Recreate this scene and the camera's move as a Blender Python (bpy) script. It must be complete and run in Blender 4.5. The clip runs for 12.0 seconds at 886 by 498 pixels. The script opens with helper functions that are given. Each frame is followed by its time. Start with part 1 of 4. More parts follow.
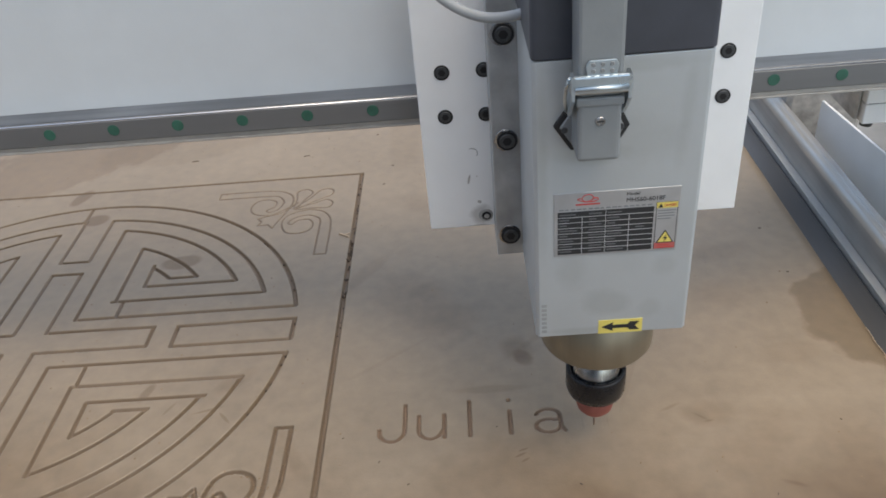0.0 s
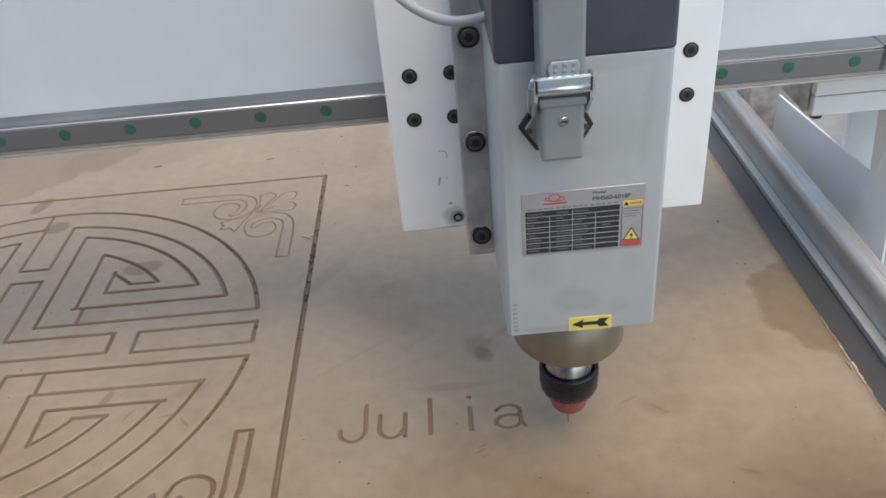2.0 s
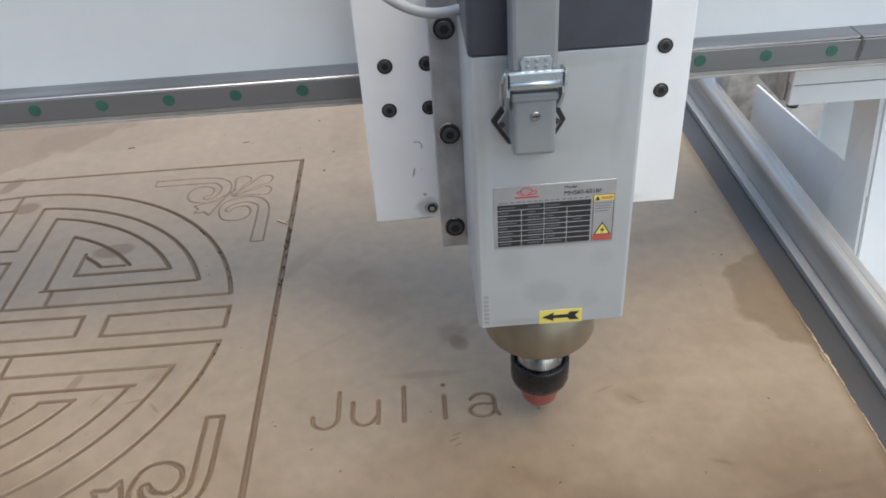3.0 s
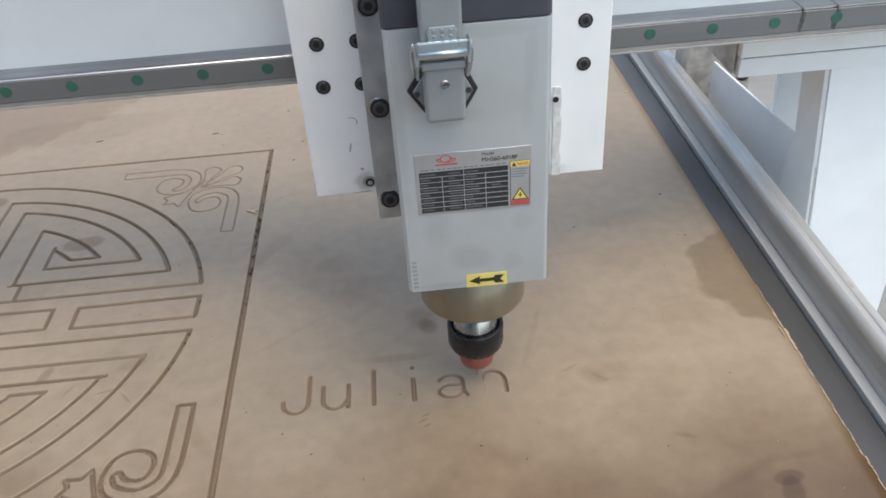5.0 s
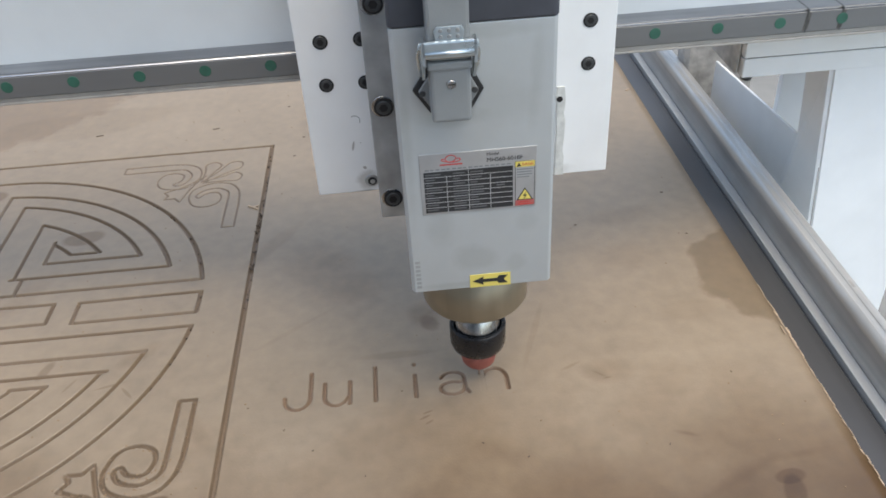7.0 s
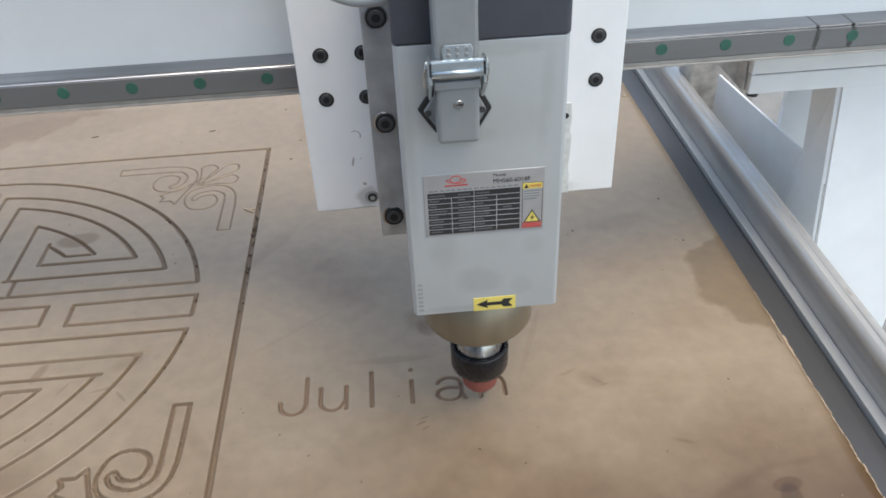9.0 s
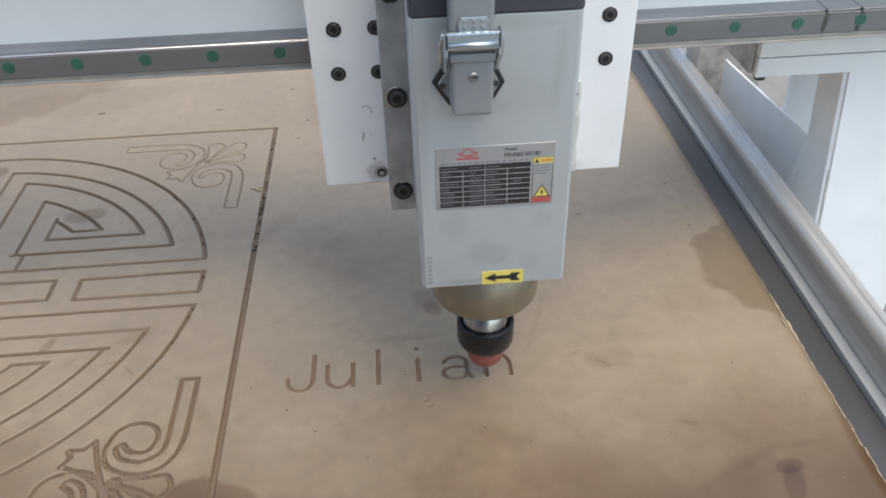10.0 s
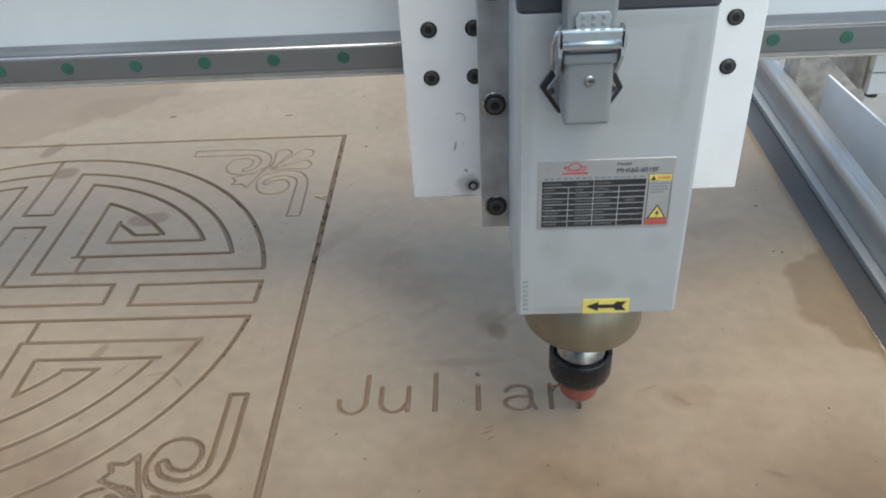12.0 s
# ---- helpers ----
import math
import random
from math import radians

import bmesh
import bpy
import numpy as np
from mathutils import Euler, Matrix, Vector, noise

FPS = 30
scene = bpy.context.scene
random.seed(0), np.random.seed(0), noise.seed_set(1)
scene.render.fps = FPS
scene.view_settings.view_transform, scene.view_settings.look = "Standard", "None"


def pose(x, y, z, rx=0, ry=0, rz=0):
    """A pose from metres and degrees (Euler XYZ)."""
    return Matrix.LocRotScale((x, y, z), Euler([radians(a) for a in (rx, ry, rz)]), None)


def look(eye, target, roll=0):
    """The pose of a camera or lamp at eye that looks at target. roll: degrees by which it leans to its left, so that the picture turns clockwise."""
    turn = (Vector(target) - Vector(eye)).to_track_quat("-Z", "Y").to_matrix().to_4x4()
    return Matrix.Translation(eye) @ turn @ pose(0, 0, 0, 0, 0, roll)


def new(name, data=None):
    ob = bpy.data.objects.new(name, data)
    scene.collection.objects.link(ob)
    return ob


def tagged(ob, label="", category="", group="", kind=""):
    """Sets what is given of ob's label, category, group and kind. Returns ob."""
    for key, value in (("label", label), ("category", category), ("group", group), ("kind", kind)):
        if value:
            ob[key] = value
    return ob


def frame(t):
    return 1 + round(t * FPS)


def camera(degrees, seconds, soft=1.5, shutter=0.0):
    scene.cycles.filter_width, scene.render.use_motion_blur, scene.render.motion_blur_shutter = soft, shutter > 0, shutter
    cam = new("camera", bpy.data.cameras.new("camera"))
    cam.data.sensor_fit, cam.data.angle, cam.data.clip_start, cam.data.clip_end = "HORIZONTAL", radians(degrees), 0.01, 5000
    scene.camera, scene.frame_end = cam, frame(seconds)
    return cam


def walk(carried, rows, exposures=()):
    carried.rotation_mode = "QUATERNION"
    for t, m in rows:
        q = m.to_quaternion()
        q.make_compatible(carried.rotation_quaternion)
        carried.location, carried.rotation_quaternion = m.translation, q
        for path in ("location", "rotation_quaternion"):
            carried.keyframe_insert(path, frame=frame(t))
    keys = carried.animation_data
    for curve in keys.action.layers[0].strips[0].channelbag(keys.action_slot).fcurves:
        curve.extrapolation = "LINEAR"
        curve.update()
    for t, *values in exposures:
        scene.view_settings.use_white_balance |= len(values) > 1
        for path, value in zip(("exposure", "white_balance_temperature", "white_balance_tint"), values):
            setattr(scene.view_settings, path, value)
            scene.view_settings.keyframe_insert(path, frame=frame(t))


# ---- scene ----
# Camera: a phone held over the table of a router, about 0.6 m above the board.
cam = camera(56.96, 12.0, soft=1.7, shutter=0.3)
walk(cam, [
    (0.0, pose(0.1546, -1.0367, 0.5697, 55.43, 4.53, -0.45)),
    (0.5, pose(0.1634, -1.0344, 0.5693, 55.68, 4.96, -0.68)),
    (1.0, pose(0.1723, -1.0455, 0.5664, 55.24, 5.05, -1.73)),
    (1.5, pose(0.1725, -1.0436, 0.5712, 55.71, 4.90, -1.69)),
    (2.0, pose(0.1758, -1.0412, 0.5658, 55.47, 4.73, -2.31)),
    (2.5, pose(0.1756, -1.0386, 0.5624, 54.98, 4.33, -2.41)),
    (3.0, pose(0.1790, -1.0353, 0.5601, 54.57, 3.25, -3.02)),
    (5.0, pose(0.1917, -1.0486, 0.5598, 53.87, 3.40, -4.83)),
    (5.5, pose(0.1890, -1.0485, 0.5586, 54.05, 3.56, -5.04)),
    (6.0, pose(0.1871, -1.0465, 0.5600, 53.79, 3.12, -5.29)),
    (6.5, pose(0.1869, -1.0470, 0.5603, 53.74, 3.20, -5.24)),
    (7.0, pose(0.1862, -1.0475, 0.5604, 53.62, 2.99, -4.82)),
    (9.0, pose(0.1820, -1.0445, 0.5599, 53.89, 2.32, -4.93)),
    (9.5, pose(0.1831, -1.0476, 0.5573, 53.55, 2.07, -5.63)),
    (10.0, pose(0.1724, -1.0506, 0.5573, 52.96, 1.52, -4.45)),
    (10.5, pose(0.1707, -1.0402, 0.5526, 52.17, 2.12, -2.23)),
    (11.0, pose(0.1704, -1.0192, 0.5425, 54.00, 1.43, -1.36)),
    (11.5, pose(0.1762, -0.9951, 0.5218, 52.23, 2.85, 0.64)),
    (12.0, pose(0.1819, -1.0055, 0.5301, 54.01, 2.89, 1.05)),
], exposures=[(0, 1.38, 7500, 5), (0.5, 1.51, 7500, 5), (2, 1.55, 7450, 5), (3, 1.60, 7400, 5), (5.5, 1.68, 7300, 4), (6.5, 1.64, 7300, 4), (9.5, 1.68, 7300, 4), (10.5, 1.62, 7250, 3), (12, 1.62, 7200, 0)])

# Travel of the machine from its reference place: seconds, carriage x, gantry y, slide z.
TRAVEL = [
    (0.0, 0.0106, -0.0305, 0.0108),
    (0.5, 0.0257, -0.0283, 0.0101),
    (1.0, 0.0255, -0.0280, 0.0089),
    (1.5, 0.0249, -0.0287, 0.0068),
    (2.0, 0.0249, -0.0300, 0.0052),
    (2.5, 0.0251, -0.0291, -0.0003),
    (3.0, 0.0225, -0.0245, -0.0032),
    (5.0, -0.0020, -0.0016, -0.0025),
    (5.5, 0.0000, 0.0000, 0.0000),
    (6.0, -0.0020, -0.0011, -0.0018),
    (6.5, -0.0045, 0.0005, -0.0008),
    (7.0, -0.0025, -0.0048, -0.0028),
    (9.0, -0.0011, -0.0270, -0.0025),
    (9.5, 0.0000, -0.0279, -0.0018),
    (10.0, -0.0014, -0.0211, -0.0024),
    (10.5, -0.0000, -0.0082, -0.0026),
    (11.0, 0.0073, -0.0092, -0.0003),
    (11.5, 0.0220, -0.0066, -0.0008),
    (12.0, 0.0211, -0.0260, -0.0010),
]

# ---- light ----
SUN_TURN, SUN_HEIGHT = 125.0, 73.0     # degrees: clockwise from +y, above the horizon
world = bpy.data.worlds.new("sky")
scene.world = world
world.use_nodes = True
sky = world.node_tree.nodes.new("ShaderNodeTexSky")
sky.sky_type, sky.sun_disc = "NISHITA", False
sky.sun_elevation, sky.sun_rotation = radians(SUN_HEIGHT), radians(SUN_TURN)
sky.air_density, sky.dust_density, sky.ozone_density = 1.0, 2.5, 1.0
back = world.node_tree.nodes["Background"]
back.inputs["Strength"].default_value = 0.15
world.node_tree.links.new(sky.outputs[0], back.inputs["Color"])
lamp = bpy.data.lights.new("sun", "SUN")
lamp.energy, lamp.angle, lamp.color = 0.14, radians(60), (1.0, 0.97, 0.93)
sun = new("sun", lamp)
a, e = radians(SUN_TURN), radians(SUN_HEIGHT)
sun.matrix_basis = look((math.sin(a) * math.cos(e) * 9, math.cos(a) * math.cos(e) * 9, math.sin(e) * 9), (0, 0, 0))


# ---- materials ----
def material(name, base, rough=0.5, metal=0.0, vary=0.08, scale=40.0, big=4.0, bump=0.0, bump_scale=300.0, tint=None, stretch=(1, 1, 1), coat=0.0):
    """A surface with fine grain, broad blotches and a little relief, in metres of the object's own space."""
    m = bpy.data.materials.new(name)
    m.use_nodes = True
    nt = m.node_tree
    n, l = nt.nodes, nt.links
    p = n["Principled BSDF"]
    p.inputs["Metallic"].default_value = metal
    p.inputs["Coat Weight"].default_value = coat
    co = n.new("ShaderNodeTexCoord")
    mp = n.new("ShaderNodeMapping")
    mp.inputs["Scale"].default_value = stretch
    l.new(co.outputs["Object"], mp.inputs[0])
    fine, broad = n.new("ShaderNodeTexNoise"), n.new("ShaderNodeTexNoise")
    fine.inputs["Scale"].default_value, broad.inputs["Scale"].default_value = scale, big
    fine.inputs["Detail"].default_value, broad.inputs["Detail"].default_value = 6, 5
    l.new(mp.outputs[0], fine.inputs["Vector"])
    l.new(co.outputs["Object"], broad.inputs["Vector"])
    add = n.new("ShaderNodeMath")
    add.operation = "ADD"
    l.new(fine.outputs[0], add.inputs[0])
    l.new(broad.outputs[0], add.inputs[1])
    ramp = n.new("ShaderNodeMapRange")
    ramp.inputs["From Min"].default_value, ramp.inputs["From Max"].default_value = 0.65, 1.35
    l.new(add.outputs[0], ramp.inputs["Value"])
    mix = n.new("ShaderNodeMix")
    mix.data_type = "RGBA"
    dark = tint or tuple(c * (1 - 2 * vary) for c in base)
    mix.inputs["A"].default_value = (*dark, 1)
    mix.inputs["B"].default_value = (*(min(1, c * (1 + vary)) for c in base), 1)
    l.new(ramp.outputs[0], mix.inputs["Factor"])
    l.new(mix.outputs["Result"], p.inputs["Base Color"])
    rr = n.new("ShaderNodeMapRange")
    rr.inputs["To Min"].default_value, rr.inputs["To Max"].default_value = max(0.02, rough - 0.08), min(1, rough + 0.08)
    l.new(fine.outputs[0], rr.inputs["Value"])
    l.new(rr.outputs[0], p.inputs["Roughness"])
    if bump:
        bn, bt = n.new("ShaderNodeBump"), n.new("ShaderNodeTexNoise")
        bt.inputs["Scale"].default_value, bt.inputs["Detail"].default_value = bump_scale, 4
        l.new(mp.outputs[0], bt.inputs["Vector"])
        bn.inputs["Strength"].default_value, bn.inputs["Distance"].default_value = bump, 0.0006
        l.new(bt.outputs[0], bn.inputs["Height"])
        l.new(bn.outputs[0], p.inputs["Normal"])
    return m


def blotched(m, spots, colour, plane="xy", grain=22):
    """Patches multiplied into a surface's colour, for dirt, damp stains and painted shade: ellipses x, y, radius x,
    radius y, turn, strength, with ragged rims.
    """
    nt = m.node_tree
    n, l = nt.nodes, nt.links
    p = n["Principled BSDF"]
    src = p.inputs["Base Color"].links[0].from_socket
    co = n.new("ShaderNodeTexCoord")
    rag = n.new("ShaderNodeTexNoise")
    rag.inputs["Scale"].default_value, rag.inputs["Detail"].default_value = grain, 6
    l.new(co.outputs["Object"], rag.inputs["Vector"])
    for x, y, rx, ry, turn, k, soft in spots:
        mp = n.new("ShaderNodeMapping")
        mp.vector_type = "TEXTURE"
        up = plane == "xz"
        mp.inputs["Location"].default_value = (x, 0, y) if up else (x, y, 0)
        mp.inputs["Rotation"].default_value = (0, radians(turn), 0) if up else (0, 0, radians(turn))
        mp.inputs["Scale"].default_value = (rx, 1, ry) if up else (rx, ry, 1)
        l.new(co.outputs["Object"], mp.inputs[0])
        flat = n.new("ShaderNodeVectorMath")
        flat.operation = "MULTIPLY"
        flat.inputs[1].default_value = (1, 0, 1) if up else (1, 1, 0)
        l.new(mp.outputs[0], flat.inputs[0])
        ln = n.new("ShaderNodeVectorMath")
        ln.operation = "LENGTH"
        l.new(flat.outputs[0], ln.inputs[0])
        wob = n.new("ShaderNodeMath")
        wob.operation = "MULTIPLY_ADD"
        wob.inputs[1].default_value = 0.9
        l.new(rag.outputs[0], wob.inputs[0])
        l.new(ln.outputs["Value"], wob.inputs[2])
        mr = n.new("ShaderNodeMapRange")
        mr.inputs["From Min"].default_value, mr.inputs["From Max"].default_value = 1.45, 1.45 - soft
        mr.inputs["To Max"].default_value = k
        l.new(wob.outputs[0], mr.inputs["Value"])
        mix = n.new("ShaderNodeMix")
        mix.data_type, mix.blend_type = "RGBA", "MULTIPLY"
        mix.inputs["B"].default_value = (*colour, 1)
        l.new(mr.outputs[0], mix.inputs["Factor"])
        l.new(src, mix.inputs["A"])
        src = mix.outputs["Result"]
    l.new(src, p.inputs["Base Color"])


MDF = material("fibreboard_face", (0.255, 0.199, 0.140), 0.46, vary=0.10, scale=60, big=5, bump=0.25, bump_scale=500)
blotched(MDF, [
    (-0.364, -0.079, 0.020, 0.016, 0, 0.8, 0.3), (-0.408, -0.012, 0.013, 0.026, -20, 0.75, 0.3),
    (-0.215, -0.197, 0.030, 0.016, 10, 0.75, 0.3), (0.190, -0.397, 0.019, 0.025, 20, 0.5, 0.5), (0.196, -0.412, 0.010, 0.015, 25, 0.6, 0.4), (0.474, -0.660, 0.010, 0.024, -14, 0.8, 0.25), (0.4775, -0.642, 0.0145, 0.0085, 12, 0.8, 0.25), (0.440, -0.637, 0.055, 0.0075, 25, 0.4, 0.9), (0.495, -0.6215, 0.035, 0.0060, 6, 0.4, 0.9),
    # the wide slanted ellipse darkens the board's far left
    (0.42, -0.66, 0.09, 0.03, 15, 0.35, 0.6), (-0.395, 0.205, 0.32, 0.12, 45, 0.45, 0.12), (0.09, -0.31, 0.05, 0.09, 30, 0.25, 0.6),
    (0.000, -0.640, 0.050, 0.036, -20, 0.75, 0.12), (0.045, -0.648, 0.022, 0.012, -10, 0.6, 0.15), (0.36, -0.505, 0.03, 0.02, 0, 0.3, 0.6), (-0.06, -0.63, 0.09, 0.04, 0, 0.45, 0.5),
    (0.183, -0.540, 0.007, 0.0014, 25, 0.7, 0.4), (0.186, -0.534, 0.006, 0.0012, 20, 0.7, 0.4), (0.187, -0.546, 0.005, 0.0012, 30, 0.6, 0.4), (0.327, -0.493, 0.014, 0.0025, 25, 0.35, 0.6),
    (0.24, -0.36, 0.006, 0.09, -50, 0.25, 0.5), (0.02, -0.25, 0.012, 0.07, -35, 0.25, 0.5), (0.4092, -0.588, 0.013, 0.0030, -22, 0.45, 0.7), (0.351, -0.507, 0.011, 0.0018, -40, 0.5, 0.7), (0.357, -0.513, 0.006, 0.0016, 10, 0.5, 0.7), (0.38, -0.55, 0.05, 0.03, 30, 0.25, 0.8), (0.30, -0.62, 0.06, 0.03, 10, 0.25, 0.8), (0.25, -0.59, 0.05, 0.02, -20, 0.2, 0.8), (0.13, -0.34, 0.05, 0.03, 40, 0.12, 0.7), (0.10, -0.29, 0.03, 0.02, 20, 0.15, 0.6), (0.42, -0.33, 0.05, 0.03, 0, 0.2, 0.7), (-0.12, -0.46, 0.018, 0.002, 15, 0.5, 0.4), (-0.10, -0.472, 0.012, 0.002, -50, 0.5, 0.4), (-0.16, -0.455, 0.012, 0.002, 60, 0.4, 0.4), (-0.245, -0.57, 0.03, 0.022, 20, 0.3, 0.2), (0.46, -0.43, 0.035, 0.018, 10, 0.14, 0.3), (-0.19, -0.43, 0.016, 0.006, 70, 0.55, 0.4), (0.16, -0.455, 0.05, 0.006, 0, 0.3, 0.5), (0.30, -0.44, 0.004, 0.06, -20, 0.2, 0.5), (0.06, -0.40, 0.004, 0.06, -55, 0.14, 0.5), (0.345, -0.505, 0.02, 0.012, -30, 0.2, 0.8), (-0.10, -0.42, 0.03, 0.012, 40, 0.3, 0.5), (-0.03, -0.52, 0.012, 0.05, 30, 0.25, 0.5), (0.44, -0.25, 0.05, 0.02, 10, 0.2, 0.6), (0.10, -0.10, 0.06, 0.03, -20, 0.2, 0.6), (-0.25, -0.30, 0.05, 0.02, 60, 0.2, 0.5)], (0.57, 0.465, 0.36))
blotched(MDF, [(0.582, -0.385, 0.093, 0.104, 20, 0.85, 0.06), (-0.30, 0.12, 0.16, 0.05, 12, 0.3, 0.2), (0.06, 0.12, 0.03, 0.12, 0, 0.25, 0.3)], (0.66, 0.61, 0.53), grain=10)
# browner near end and corners, with the shade there painted into the colour too
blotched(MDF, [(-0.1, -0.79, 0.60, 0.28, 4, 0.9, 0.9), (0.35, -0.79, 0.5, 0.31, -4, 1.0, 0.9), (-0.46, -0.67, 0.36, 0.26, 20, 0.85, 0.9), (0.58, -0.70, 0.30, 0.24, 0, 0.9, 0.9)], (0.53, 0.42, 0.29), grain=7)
def shaded_cut_fibre(m, colour, fresh):
    """Brown fibre below the face of the board, toned darker to deepen the grooves' shade."""
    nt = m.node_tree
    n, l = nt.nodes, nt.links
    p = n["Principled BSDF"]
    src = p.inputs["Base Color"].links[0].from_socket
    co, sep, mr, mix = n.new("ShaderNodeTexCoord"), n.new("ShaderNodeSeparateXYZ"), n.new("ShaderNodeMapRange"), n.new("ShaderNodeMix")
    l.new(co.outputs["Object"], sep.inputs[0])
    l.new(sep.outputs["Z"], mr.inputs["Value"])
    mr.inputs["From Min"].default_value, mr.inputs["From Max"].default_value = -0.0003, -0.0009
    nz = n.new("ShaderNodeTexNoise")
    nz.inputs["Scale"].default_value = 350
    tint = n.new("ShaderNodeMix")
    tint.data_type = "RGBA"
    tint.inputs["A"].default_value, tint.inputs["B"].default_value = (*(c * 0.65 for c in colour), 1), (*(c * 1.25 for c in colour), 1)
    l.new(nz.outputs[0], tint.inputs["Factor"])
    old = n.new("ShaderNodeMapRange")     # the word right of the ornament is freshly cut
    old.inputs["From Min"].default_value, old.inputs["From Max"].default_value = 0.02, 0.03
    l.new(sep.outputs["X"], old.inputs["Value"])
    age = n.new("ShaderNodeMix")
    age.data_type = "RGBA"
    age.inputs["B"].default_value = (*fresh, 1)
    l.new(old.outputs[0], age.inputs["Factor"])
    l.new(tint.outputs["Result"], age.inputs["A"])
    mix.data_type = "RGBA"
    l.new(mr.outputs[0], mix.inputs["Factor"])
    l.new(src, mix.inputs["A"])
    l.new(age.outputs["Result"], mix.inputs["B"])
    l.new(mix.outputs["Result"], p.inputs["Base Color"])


shaded_cut_fibre(MDF, (0.160, 0.114, 0.074), (0.205, 0.140, 0.094))
CUT = material("fibreboard_cut", (0.255, 0.175, 0.105), 0.85, vary=0.18, scale=300, big=40, bump=0.6, bump_scale=900)
WHITE = material("white_enamel", (0.64, 0.675, 0.69), 0.42, vary=0.025, scale=30, big=3, bump=0.12, bump_scale=220)
WHITE_PLATE = material("white_painted_plate", (0.83, 0.845, 0.85), 0.4, vary=0.03, scale=25, big=8, bump=0.15, bump_scale=250)
SILVER = material("silver_anodised_housing", (0.48, 0.512, 0.525), 0.42, 0.3, vary=0.04, scale=25, big=9, bump=0.1, bump_scale=500)
blotched(SILVER, [(-0.004, 0.186, 0.020, 0.014, 0, 0.26, 0.5), (0.026, 0.178, 0.010, 0.012, 0, 0.2, 0.5), (-0.03, 0.215, 0.012, 0.02, 0, 0.22, 0.6), (0.02, 0.315, 0.03, 0.02, 0, 0.2, 0.6), (0.040, 0.33, 0.006, 0.05, 4, 0.2, 0.7), (-0.015, 0.305, 0.03, 0.008, 0, 0.3, 0.6), (-0.05, 0.30, 0.005, 0.08, 0, 0.25, 0.7), (0.0, 0.365, 0.06, 0.006, 0, 0.25, 0.6), (-0.02, 0.160, 0.04, 0.004, 0, 0.3, 0.6), (0.035, 0.215, 0.012, 0.01, 0, 0.2, 0.6)], (0.62, 0.60, 0.56), "xz", 60)
blotched(WHITE_PLATE, [(-0.088, 0.166, 0.012, 0.012, 0, 0.6, 0.5), (-0.0975, 0.2035, 0.0011, 0.0050, 12, 0.9, 0.25), (-0.0895, 0.1800, 0.0022, 0.0018, 30, 0.9, 0.2), (-0.0905, 0.1545, 0.014, 0.0016, 0, 0.8, 0.5), (-0.0905, 0.2060, 0.0007, 0.0007, 0, 0.9, 0.3), (0.09, 0.16, 0.02, 0.008, 0, 0.3, 0.5)], (0.45, 0.43, 0.40), "xz", 120)
ALU = material("raw_aluminium_plate", (0.43, 0.45, 0.46), 0.5, 0.6, vary=0.17, scale=55, big=28, bump=0.12, bump_scale=300)
STEEL = material("ground_steel", (0.29, 0.305, 0.33), 0.36, 0.9, vary=0.22, scale=60, big=8, stretch=(0.05, 1, 1))
CHROME = material("highlight_bead_steel", (0.62, 0.63, 0.65), 0.22, 0.95, vary=0.12, scale=40, big=6, stretch=(0.1, 1, 1))
SHAFT = material("turned_steel", (0.46, 0.46, 0.46), 0.26, 0.95, vary=0.38, scale=110, big=60, stretch=(1, 1, 0.03))
BRASS = material("dull_bronze_flange", (0.30, 0.255, 0.185), 0.42, 0.6, vary=0.14, scale=70, big=25, stretch=(1, 1, 0.03))
BLACK = material("blackened_steel", (0.018, 0.018, 0.020), 0.28, 0.2, vary=0.2, scale=120, big=20, bump=0.1)
SCREW = material("black_socket_screw", (0.075, 0.08, 0.085), 0.42, 0.45, vary=0.2, scale=200, big=30)
HOLE = material("dark_recess", (0.008, 0.008, 0.009), 0.7)
CAP = material("dark_blue_grey_cover", (0.055, 0.06, 0.075), 0.5, vary=0.1, scale=50, big=8, bump=0.15)
GREY = material("grey_plastic_hood", (0.235, 0.25, 0.255), 0.5, vary=0.05, scale=60, big=20, bump=0.15, bump_scale=600)
GASKET = material("black_rubber", (0.02, 0.021, 0.023), 0.6)
ZINC = material("zinc_plated_steel", (0.55, 0.62, 0.66), 0.3, 0.9, vary=0.08, scale=80, big=20)
CABLE = material("grey_cable_sheath", (0.36, 0.38, 0.39), 0.5, vary=0.05)
RED = material("red_painted_cutter", (0.34, 0.10, 0.075), 0.6, vary=0.15, scale=200, big=40)
CARBIDE = material("tool_tip_steel", (0.34, 0.24, 0.18), 0.5, 0.3)
RAILM = material("linear_rail_steel", (0.20, 0.205, 0.21), 0.48, 0.5, vary=0.07, scale=50, big=7, stretch=(0.06, 1, 1))
LEDGE = material("worn_bare_ledge", (0.40, 0.38, 0.35), 0.6, 0.1, vary=0.12, scale=50, big=9)
GREASE = material("dark_grease", (0.10, 0.098, 0.09), 0.35, vary=0.3, scale=300, big=90)
GREEN = material("green_plastic_plug", (0.03, 0.12, 0.085), 0.55, vary=0.15, scale=150, big=30)
PROFILE = material("grey_aluminium_profile", (0.060, 0.059, 0.060), 0.36, 0.1, vary=0.10, scale=60, big=9, stretch=(1, 0.05, 1), bump=0.1)
COVER = material("brushed_steel_guide", (0.46, 0.455, 0.44), 0.36, 0.5, vary=0.16, scale=90, big=9, stretch=(1, 0.05, 1), bump=0.12)
